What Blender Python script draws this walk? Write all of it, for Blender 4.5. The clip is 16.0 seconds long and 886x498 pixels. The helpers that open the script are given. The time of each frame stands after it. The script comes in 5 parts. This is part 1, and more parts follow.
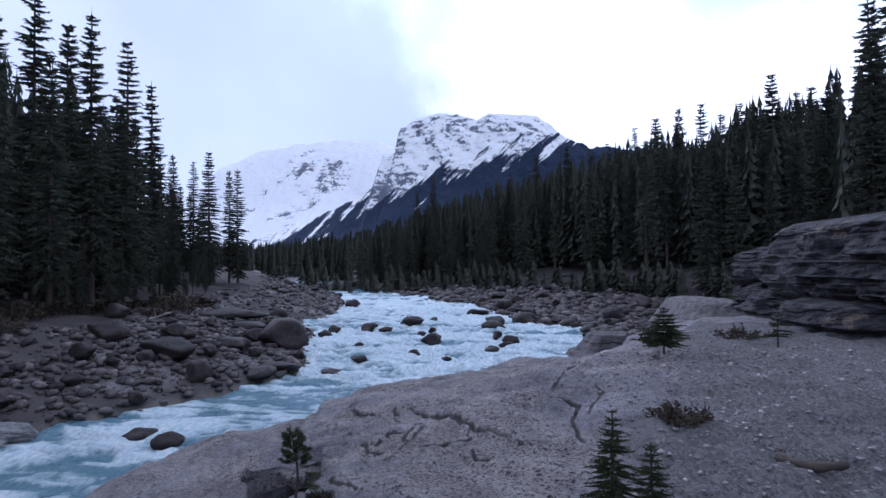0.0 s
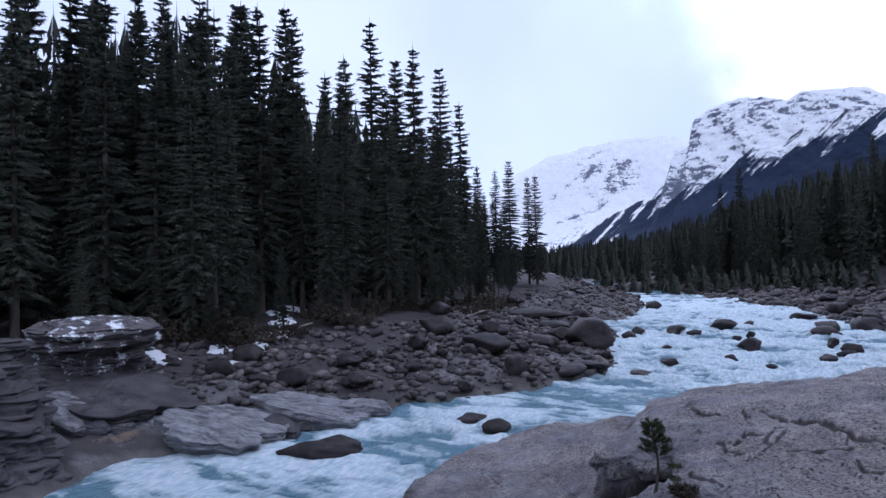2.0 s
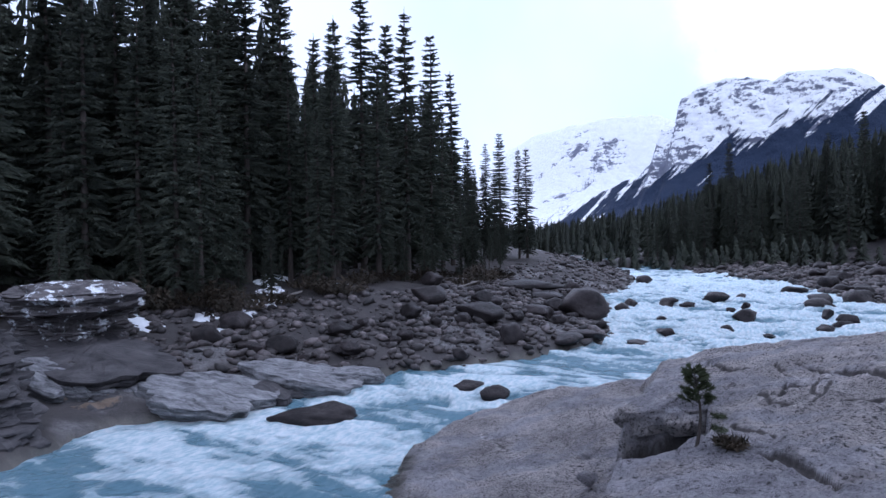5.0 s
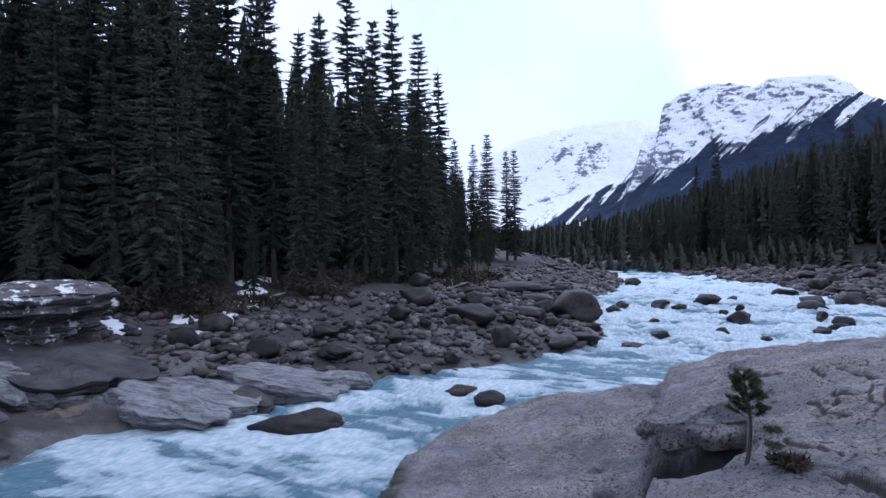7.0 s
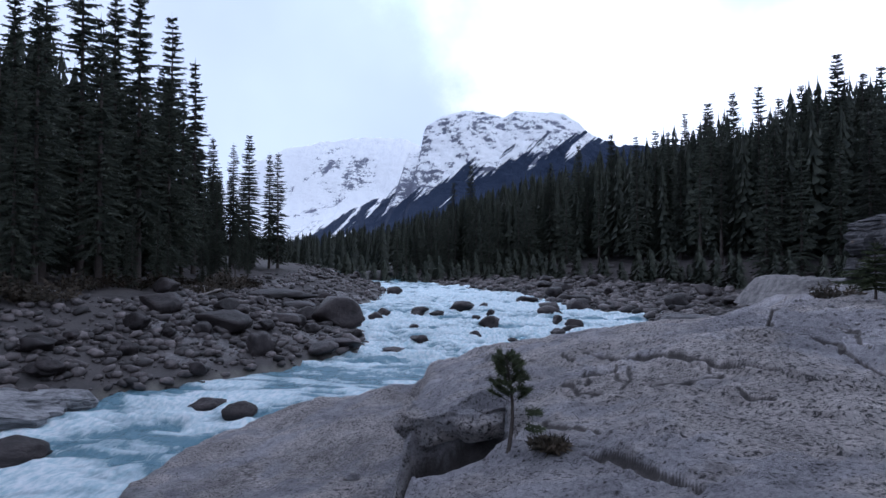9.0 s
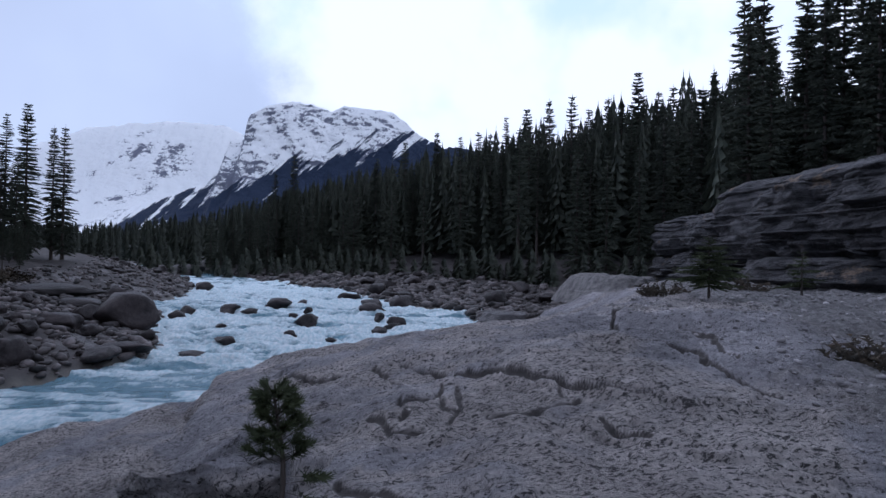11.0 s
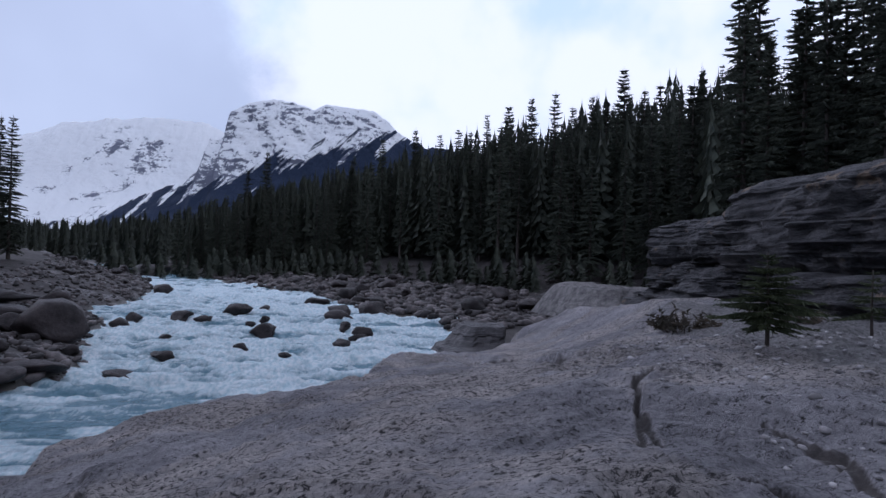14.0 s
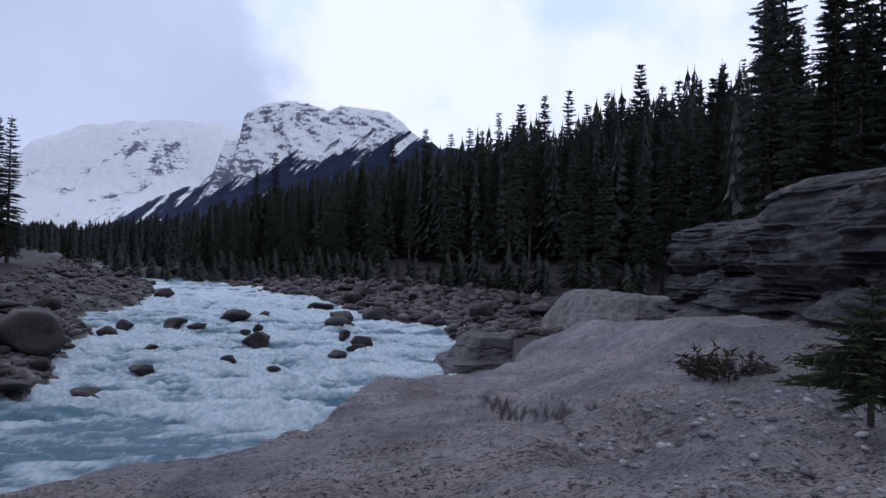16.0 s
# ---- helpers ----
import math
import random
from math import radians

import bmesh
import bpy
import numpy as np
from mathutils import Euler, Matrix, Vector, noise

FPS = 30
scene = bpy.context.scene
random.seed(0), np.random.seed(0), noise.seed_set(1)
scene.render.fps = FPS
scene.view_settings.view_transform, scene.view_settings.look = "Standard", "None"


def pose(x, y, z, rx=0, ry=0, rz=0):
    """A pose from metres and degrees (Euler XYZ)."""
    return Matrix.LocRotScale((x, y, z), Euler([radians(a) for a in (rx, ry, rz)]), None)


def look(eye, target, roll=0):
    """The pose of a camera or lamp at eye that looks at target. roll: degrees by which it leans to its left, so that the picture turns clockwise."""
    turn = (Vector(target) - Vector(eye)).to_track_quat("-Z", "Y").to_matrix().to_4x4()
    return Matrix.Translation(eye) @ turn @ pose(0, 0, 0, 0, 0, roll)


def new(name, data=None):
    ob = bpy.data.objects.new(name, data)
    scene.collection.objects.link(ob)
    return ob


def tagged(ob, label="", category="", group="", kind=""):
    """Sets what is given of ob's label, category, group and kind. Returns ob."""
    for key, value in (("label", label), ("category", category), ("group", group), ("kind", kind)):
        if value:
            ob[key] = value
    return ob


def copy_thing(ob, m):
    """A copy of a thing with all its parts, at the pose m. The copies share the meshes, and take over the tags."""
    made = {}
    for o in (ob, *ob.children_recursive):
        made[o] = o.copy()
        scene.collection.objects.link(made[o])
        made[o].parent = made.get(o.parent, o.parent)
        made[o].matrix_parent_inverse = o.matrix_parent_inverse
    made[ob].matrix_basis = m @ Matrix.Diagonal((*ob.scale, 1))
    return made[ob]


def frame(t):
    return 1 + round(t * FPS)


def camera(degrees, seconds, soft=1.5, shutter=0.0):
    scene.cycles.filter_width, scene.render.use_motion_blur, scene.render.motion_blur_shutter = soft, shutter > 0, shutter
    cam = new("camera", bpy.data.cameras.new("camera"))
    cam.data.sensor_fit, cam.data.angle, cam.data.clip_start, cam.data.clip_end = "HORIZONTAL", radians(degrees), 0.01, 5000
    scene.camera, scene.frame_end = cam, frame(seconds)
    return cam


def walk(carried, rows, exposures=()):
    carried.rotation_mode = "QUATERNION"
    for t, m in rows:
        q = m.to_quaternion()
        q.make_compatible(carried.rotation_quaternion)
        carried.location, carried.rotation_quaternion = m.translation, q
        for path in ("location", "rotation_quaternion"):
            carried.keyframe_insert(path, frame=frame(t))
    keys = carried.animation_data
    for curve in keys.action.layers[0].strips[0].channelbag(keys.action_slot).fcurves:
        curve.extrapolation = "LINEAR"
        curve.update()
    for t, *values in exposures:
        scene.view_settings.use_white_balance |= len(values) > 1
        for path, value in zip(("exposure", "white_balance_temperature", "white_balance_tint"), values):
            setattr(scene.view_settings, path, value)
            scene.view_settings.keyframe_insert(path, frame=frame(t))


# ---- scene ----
cam = camera(69.1, 16.0)
PATH = [
    (0, (1.723, -3.557, 2.847), (1.435, -1.578, 2.892), -0.5),
    (0.5, (1.54, -3.806, 2.891), (0.892, -1.915, 2.949), -1.0),
    (1, (1.427, -3.888, 2.866), (0.42, -2.161, 2.928), -1.4),
    (1.5, (1.281, -4.085, 2.817), (0.209, -2.398, 2.883), -1.4),
    (2, (1.102, -4.109, 2.744), (-0.006, -2.445, 2.81), -1.3),
    (2.5, (0.878, -4.151, 2.728), (-0.244, -2.495, 2.771), -1.3),
    (3, (0.744, -4.291, 2.722), (-0.364, -2.626, 2.75), -1.2),
    (3.5, (0.646, -4.253, 2.688), (-0.435, -2.571, 2.704), -1.2),
    (4, (0.572, -4.04, 2.428), (-0.513, -2.36, 2.43), -1.2),
    (6.5, (-0.351, -2.948, 2.097), (-1.393, -1.241, 2.099), -0.8),
    (7, (-0.496, -2.77, 2.025), (-1.529, -1.058, 2.033), -0.9),
    (7.5, (-0.552, -2.564, 1.926), (-1.531, -0.82, 1.946), -0.8),
    (8, (-0.643, -2.383, 1.83), (-1.424, -0.542, 1.857), -0.4),
    (8.5, (-0.828, -2.191, 1.771), (-1.406, -0.276, 1.809), -0.0),
    (9, (-0.749, -1.784, 1.637), (-1.111, 0.183, 1.677), 0.1),
    (9.5, (-0.655, -1.312, 1.724), (-0.79, 0.683, 1.762), 0.4),
    (10, (-0.719, -0.766, 1.545), (-0.693, 1.234, 1.581), 0.7),
    (12.5, (-0.352, 1.864, 1.536), (-0.134, 3.851, 1.569), 1.3),
    (13, (-0.218, 2.383, 1.637), (0.007, 4.37, 1.675), 1.5),
    (13.5, (0.092, 2.885, 1.756), (0.328, 4.871, 1.795), 1.4),
    (14, (0.193, 3.512, 1.798), (0.423, 5.498, 1.836), 1.6),
    (14.5, (0.378, 4.034, 1.845), (0.588, 6.022, 1.885), 1.6),
    (15, (0.584, 4.538, 1.952), (0.783, 6.528, 1.991), 1.5),
    (15.5, (0.677, 5.104, 2.046), (0.864, 7.095, 2.076), 1.6),
    (16, (0.969, 5.578, 2.053), (1.153, 7.57, 2.09), 1.5),
]
walk(cam, [(t, look(eye, aim, lean)) for t, eye, aim, lean in PATH],
     exposures=[(0.0, 0.05, 5150, 22), (1.0, 0.0, 5200, 24), (3.5, 0.45, 5200, 21), (7.5, 0.4, 5200, 21), (9.0, 0.1, 5250, 18), (12.5, -0.3, 5350, 20), (16.0, -0.35, 5450, 21)])

# ---- world and sun: broken overcast, the sun behind cloud over the left-hand forest ----
world = bpy.data.worlds.new("overcast_sky")
scene.world = world
world.use_nodes = True


def wire(tree, kind, links=(), operation="", blend_type="", interpolation_type="", attribute_name=""):
    """A node, its inputs set to values or joined to other nodes' outputs."""
    n = tree.nodes.new(kind)
    if operation:
        n.operation = operation
    if blend_type:
        n.blend_type = blend_type
    if interpolation_type:
        n.interpolation_type = interpolation_type
    if attribute_name:
        n.attribute_name = attribute_name
    for slot, value in links:
        if isinstance(value, bpy.types.NodeSocket):
            tree.links.new(value, n.inputs[slot])
        else:
            n.inputs[slot].default_value = value
    return n


wt = world.node_tree
wt.nodes.clear()
coord = wire(wt, "ShaderNodeTexCoord")
sky = wire(wt, "ShaderNodeTexSky")
sky.sky_type, sky.sun_disc, sky.sun_elevation, sky.sun_rotation = "NISHITA", False, radians(24), radians(-49)
across = wire(wt, "ShaderNodeVectorMath", [(0, coord.outputs["Generated"]), (1, (0.808, -0.038, 0.584))], operation="DOT_PRODUCT")
billow = wire(wt, "ShaderNodeTexNoise", [("Vector", coord.outputs["Generated"]), ("Scale", 7.0), ("Detail", 9.0), ("Roughness", 0.62)])
soft = wire(wt, "ShaderNodeTexNoise", [("Vector", coord.outputs["Generated"]), ("Scale", 2.2), ("Detail", 4.0)])
shift = wire(wt, "ShaderNodeMath", [(0, billow.outputs["Fac"]), (1, 0.20), (2, across.outputs["Value"])], operation="MULTIPLY_ADD")
edge = wire(wt, "ShaderNodeMapRange", [("Value", shift.outputs[0]), ("From Min", 0.045), ("From Max", 0.145)], interpolation_type="SMOOTHSTEP")
grey = wire(wt, "ShaderNodeMixRGB", [("Fac", soft.outputs["Fac"]), ("Color1", (0.48, 0.53, 0.63, 1)), ("Color2", (0.95, 1.03, 1.12, 1))])
rifts = wire(wt, "ShaderNodeTexNoise", [("Vector", coord.outputs["Generated"]), ("Scale", 3.6), ("Detail", 5.0), ("Roughness", 0.5)])
thin = wire(wt, "ShaderNodeMapRange", [("Value", rifts.outputs["Fac"]), ("From Min", 0.36), ("From Max", 0.52)], interpolation_type="SMOOTHSTEP")
white = wire(wt, "ShaderNodeMixRGB", [("Fac", thin.outputs[0]), ("Color1", (0.92, 1.08, 1.18, 1)), ("Color2", (1.3, 1.3, 1.3, 1))])
cloud = wire(wt, "ShaderNodeMixRGB", [("Fac", edge.outputs[0]), ("Color1", grey.outputs[0]), ("Color2", white.outputs[0])])
dim = wire(wt, "ShaderNodeMixRGB", [("Fac", 1.0), ("Color1", sky.outputs[0]), ("Color2", (0.08, 0.08, 0.08, 1))], blend_type="MULTIPLY")
both = wire(wt, "ShaderNodeMixRGB", [("Fac", 0.93), ("Color1", dim.outputs[0]), ("Color2", cloud.outputs[0])])
ahead = wire(wt, "ShaderNodeVectorMath", [(0, coord.outputs["Generated"]), (1, (-0.3, 0.9, 0.3))], operation="DOT_PRODUCT")
sunward = wire(wt, "ShaderNodeMapRange", [("Value", ahead.outputs["Value"]), ("From Min", -0.5), ("From Max", 0.6), ("To Min", 0.80), ("To Max", 1.0)], interpolation_type="SMOOTHSTEP")
glow = wire(wt, "ShaderNodeBackground", [("Color", both.outputs[0]), ("Strength", sunward.outputs[0])])
wire(wt, "ShaderNodeOutputWorld", [("Surface", glow.outputs[0])])

sun = new("sun", bpy.data.lights.new("sun", "SUN"))
sun.data.energy, sun.data.angle, sun.data.color = 0.7, radians(14), (1.0, 0.95, 0.9)
sun.matrix_world = look((-75, 66, 45), (0, 0, 0))


# ---- materials ----
def material(name, low, high, scale=3.0, rough=0.85, bump=0.4, fine=30.0, stretch=(1, 1, 1), distance=0.03,
             vary=0.0, spots=None, island=False, specular=0.35):
    """A mottled surface: two colours mixed by large and fine noise, optional spots, relief from both scales."""
    m = bpy.data.materials.new(name)
    m.use_nodes = True
    t = m.node_tree
    b = t.nodes["Principled BSDF"]
    co = wire(t, "ShaderNodeTexCoord")
    mp = wire(t, "ShaderNodeMapping", [("Vector", co.outputs["Object"]), ("Scale", stretch)])
    big = wire(t, "ShaderNodeTexNoise", [("Vector", mp.outputs[0]), ("Scale", scale), ("Detail", 8.0), ("Roughness", 0.62)])
    small = wire(t, "ShaderNodeTexNoise", [("Vector", mp.outputs[0]), ("Scale", fine), ("Detail", 6.0), ("Roughness", 0.7)])
    mixed = wire(t, "ShaderNodeMath", [(0, small.outputs["Fac"]), (1, 0.55), (2, big.outputs["Fac"])], operation="MULTIPLY_ADD")
    ramp = wire(t, "ShaderNodeMapRange", [("Value", mixed.outputs[0]), ("From Min", 0.60), ("From Max", 0.95)])
    colour = wire(t, "ShaderNodeMixRGB", [("Fac", ramp.outputs[0]), ("Color1", (*low, 1)), ("Color2", (*high, 1))]).outputs[0]
    if spots:
        sp = wire(t, "ShaderNodeTexNoise", [("Vector", co.outputs["Object"]), ("Scale", spots[1]), ("Detail", 5.0), ("Roughness", 0.7)])
        cut = wire(t, "ShaderNodeMapRange", [("Value", sp.outputs["Fac"]), ("From Min", spots[2]), ("From Max", spots[2] + 0.06)])
        colour = wire(t, "ShaderNodeMixRGB", [("Fac", cut.outputs[0]), ("Color1", colour), ("Color2", (*spots[0], 1))]).outputs[0]
    if vary:
        src = wire(t, "ShaderNodeNewGeometry").outputs["Random Per Island"] if island else wire(t, "ShaderNodeObjectInfo").outputs["Random"]
        v = wire(t, "ShaderNodeMapRange", [("Value", src), ("To Min", 1 - vary), ("To Max", 1 + vary)])
        hsv = wire(t, "ShaderNodeHueSaturation", [("Color", colour), ("Value", v.outputs[0])])
        colour = hsv.outputs[0]
    t.links.new(colour, b.inputs["Base Color"])
    b.inputs["Roughness"].default_value = rough
    b.inputs["Specular IOR Level"].default_value = specular
    if bump:
        bp = wire(t, "ShaderNodeBump", [("Height", mixed.outputs[0]), ("Strength", bump), ("Distance", distance)])
        t.links.new(bp.outputs[0], b.inputs["Normal"])
    return m


BOULDER = material("river_boulder", (0.010, 0.0085, 0.009), (0.045, 0.036, 0.036), 2.6, 0.55, 1.0, 14, distance=0.09, vary=0.35, specular=0.22)
PEBBLE = material("pebbles", (0.024, 0.021, 0.022), (0.11, 0.093, 0.09), 3.0, 0.62, 0.3, 25, vary=0.75, island=True)
BLOCKSTONE = material("broken_limestone", (0.06, 0.056, 0.058), (0.20, 0.185, 0.18), 3.5, 0.88, 1.0, 20, distance=0.05)
GRAVEL = material("gravel", (0.13, 0.12, 0.125), (0.32, 0.30, 0.30), 2.0, 0.85, 0.3, 25, vary=0.45, island=True)
STRATA = material("layered_limestone", (0.018, 0.018, 0.021), (0.105, 0.10, 0.104), 2.2, 0.88, 1.0, 13, (1, 1, 2.4), 0.14, vary=0.15, spots=((0.16, 0.12, 0.09), 0.8, 0.60))
DARKSTONE = material("dark_wet_limestone", (0.022, 0.02, 0.023), (0.085, 0.078, 0.08), 1.3, 0.6, 0.8, 9, (1, 1, 5), 0.05)
WETSLAB = material("wet_limestone", (0.05, 0.05, 0.056), (0.40, 0.395, 0.41), 2.2, 0.36, 1.0, 16, (0.7, 2.4, 6), 0.10)
SNOWROCK = material("snow_dusted_limestone", (0.05, 0.045, 0.048), (0.15, 0.135, 0.135), 1.3, 0.85, 0.8, 9, (1, 1, 6), 0.06, spots=((0.8, 0.82, 0.86), 1.3, 0.54))
BARK = material("spruce_bark", (0.035, 0.028, 0.025), (0.09, 0.073, 0.063), 3, 0.9, 0.6, 20, (1, 1, 0.3), 0.02)
DEADWOOD = material("weathered_deadwood", (0.12, 0.105, 0.10), (0.30, 0.27, 0.25), 4, 0.85, 0.6, 24, (1, 1, 0.2), 0.02)
NEEDLES = material("spruce_needles", (0.028, 0.034, 0.028), (0.070, 0.076, 0.055), 1.2, 0.7, 0, 8, vary=0.35, specular=0.15)
SAPLING = material("sapling_needles", (0.021, 0.028, 0.014), (0.060, 0.070, 0.033), 3, 0.65, 0, 14, vary=0.3, island=True, specular=0.2)
UNDERGROWTH = material("dark_undergrowth", (0.022, 0.02, 0.015), (0.06, 0.045, 0.032), 3, 0.8, 0, 12, vary=0.4, island=True, specular=0.15)
SNOW = material("old_snow", (0.66, 0.68, 0.72), (0.84, 0.85, 0.88), 2, 0.6, 0.4, 12)


def ground_material():
    m = bpy.data.materials.new("bedrock_gravel_soil")
    m.use_nodes = True
    t = m.node_tree
    b = t.nodes["Principled BSDF"]
    co = wire(t, "ShaderNodeTexCoord").outputs["Object"]
    n1 = wire(t, "ShaderNodeTexNoise", [("Vector", co), ("Scale", 0.8), ("Detail", 8.0), ("Roughness", 0.6)]).outputs["Fac"]
    flow = wire(t, "ShaderNodeMapping", [("Vector", co), ("Rotation", (0, 0, 0.5)), ("Scale", (1.0, 1.7, 1.0))]).outputs[0]
    n2 = wire(t, "ShaderNodeTexNoise", [("Vector", flow), ("Scale", 6.0), ("Detail", 8.0), ("Roughness", 0.72)]).outputs["Fac"]
    pits = wire(t, "ShaderNodeTexNoise", [("Vector", flow), ("Scale", 13.0), ("Detail", 7.0), ("Roughness", 0.75)]).outputs["Fac"]
    grain = wire(t, "ShaderNodeTexNoise", [("Vector", co), ("Scale", 34.0), ("Detail", 7.0), ("Roughness", 0.8)]).outputs["Fac"]
    k = wire(t, "ShaderNodeMath", [(0, n2), (1, 0.6), (2, n1)], operation="MULTIPLY_ADD").outputs[0]
    k = wire(t, "ShaderNodeMath", [(0, grain), (1, 1.1), (2, k)], operation="MULTIPLY_ADD").outputs[0]
    f = wire(t, "ShaderNodeMapRange", [("Value", k), ("From Min", 1.10), ("From Max", 1.60)]).outputs[0]
    crust = wire(t, "ShaderNodeMixRGB", [("Fac", f), ("Color1", (0.27, 0.24, 0.235, 1)), ("Color2", (0.80, 0.725, 0.70, 1))]).outputs[0]
    scoured = wire(t, "ShaderNodeMixRGB", [("Fac", f), ("Color1", (0.20, 0.19, 0.21, 1)), ("Color2", (0.60, 0.57, 0.60, 1))]).outputs[0]
    zone = wire(t, "ShaderNodeTexNoise", [("Vector", flow), ("Scale", 0.42), ("Detail", 6.0), ("Roughness", 0.6), ("Distortion", 0.6)]).outputs["Fac"]
    zone = wire(t, "ShaderNodeMapRange", [("Value", zone), ("From Min", 0.44), ("From Max", 0.56)], interpolation_type="SMOOTHSTEP").outputs[0]
    rock = wire(t, "ShaderNodeMixRGB", [("Fac", zone), ("Color1", scoured), ("Color2", crust)]).outputs[0]
    chips = wire(t, "ShaderNodeMapping", [("Vector", co), ("Rotation", (0, 0, 0.25)), ("Scale", (21.0, 44.0, 24.0))]).outputs[0]
    chips = wire(t, "ShaderNodeTexNoise", [("Vector", chips), ("Scale", 1.0), ("Detail", 6.0), ("Roughness", 0.66), ("Distortion", 0.5)]).outputs["Fac"]
    worn = wire(t, "ShaderNodeMapRange", [("Value", zone), ("To Min", 0.36), ("To Max", 0.42)]).outputs[0]
    brim = wire(t, "ShaderNodeMath", [(0, worn), (1, 0.055)], operation="ADD").outputs[0]
    chip = wire(t, "ShaderNodeMapRange", [("Value", chips), ("From Min", worn), ("From Max", brim)]).outputs[0]
    hole = wire(t, "ShaderNodeMapRange", [("Value", pits), ("From Min", 0.37), ("From Max", 0.43)]).outputs[0]
    hole = wire(t, "ShaderNodeMath", [(0, hole), (1, chip)], operation="MINIMUM").outputs[0]
    rock = wire(t, "ShaderNodeMixRGB", [("Fac", hole), ("Color1", (0.085, 0.078, 0.08, 1)), ("Color2", rock)]).outputs[0]
    vein = wire(t, "ShaderNodeTexNoise", [("Vector", flow), ("Scale", 0.7), ("Detail", 7.0), ("Roughness", 0.62), ("Distortion", 0.3)]).outputs["Fac"]
    vein = wire(t, "ShaderNodeMath", [(0, wire(t, "ShaderNodeMath", [(0, vein), (1, 0.5)], operation="SUBTRACT").outputs[0])], operation="ABSOLUTE").outputs[0]
    vein = wire(t, "ShaderNodeMapRange", [("Value", vein), ("From Min", 0.0004), ("From Max", 0.003)]).outputs[0]
    gap = wire(t, "ShaderNodeMath", [(0, vein), (1, hole)], operation="MINIMUM").outputs[0]
    rock = wire(t, "ShaderNodeMixRGB", [("Fac", vein), ("Color1", (0.06, 0.055, 0.06, 1)), ("Color2", rock)]).outputs[0]
    vor = wire(t, "ShaderNodeTexVoronoi", [("Vector", co), ("Scale", 22.0), ("Randomness", 1.0)])
    bw = wire(t, "ShaderNodeRGBToBW", [("Color", vor.outputs["Color"])]).outputs[0]
    gravel = wire(t, "ShaderNodeMixRGB", [("Fac", bw), ("Color1", (0.15, 0.14, 0.145, 1)), ("Color2", (0.42, 0.40, 0.40, 1))]).outputs[0]
    # soil colour, also painted as the shade inside cracks and the hollow
    soil_and_shade = wire(t, "ShaderNodeMixRGB", [("Fac", f), ("Color1", (0.014, 0.012, 0.012, 1)), ("Color2", (0.05, 0.042, 0.04, 1))]).outputs[0]
    wet = wire(t, "ShaderNodeMixRGB", [("Fac", f), ("Color1", (0.045, 0.045, 0.04, 1)), ("Color2", (0.15, 0.135, 0.11, 1))]).outputs[0]
    ag = wire(t, "ShaderNodeAttribute", attribute_name="gravel").outputs["Fac"]
    asoil_and_shade = wire(t, "ShaderNodeAttribute", attribute_name="soil_and_shade").outputs["Fac"]
    awet = wire(t, "ShaderNodeAttribute", attribute_name="wet").outputs["Fac"]
    c = wire(t, "ShaderNodeMixRGB", [("Fac", ag), ("Color1", rock), ("Color2", gravel)]).outputs[0]
    c = wire(t, "ShaderNodeMixRGB", [("Fac", asoil_and_shade), ("Color1", c), ("Color2", soil_and_shade)]).outputs[0]
    c = wire(t, "ShaderNodeMixRGB", [("Fac", awet), ("Color1", c), ("Color2", wet)]).outputs[0]
    t.links.new(c, b.inputs["Base Color"])
    rg = wire(t, "ShaderNodeMapRange", [("Value", awet), ("To Min", 0.85), ("To Max", 0.3)]).outputs[0]
    t.links.new(rg, b.inputs["Roughness"])
    b.inputs["Specular IOR Level"].default_value = 0.35
    vd = wire(t, "ShaderNodeMath", [(0, vor.outputs["Distance"]), (1, ag)], operation="MULTIPLY").outputs[0]
    hk = wire(t, "ShaderNodeMath", [(0, gap), (1, 0.45), (2, k)], operation="MULTIPLY_ADD").outputs[0]
    hh = wire(t, "ShaderNodeMath", [(0, vd), (1, -1.2), (2, hk)], operation="MULTIPLY_ADD").outputs[0]
    firm = wire(t, "ShaderNodeMapRange", [("Value", asoil_and_shade), ("To Min", 1.0), ("To Max", 0.15)]).outputs[0]
    bp = wire(t, "ShaderNodeBump", [("Height", hh), ("Strength", firm), ("Distance", 0.15)])
    t.links.new(bp.outputs[0], b.inputs["Normal"])
    return m


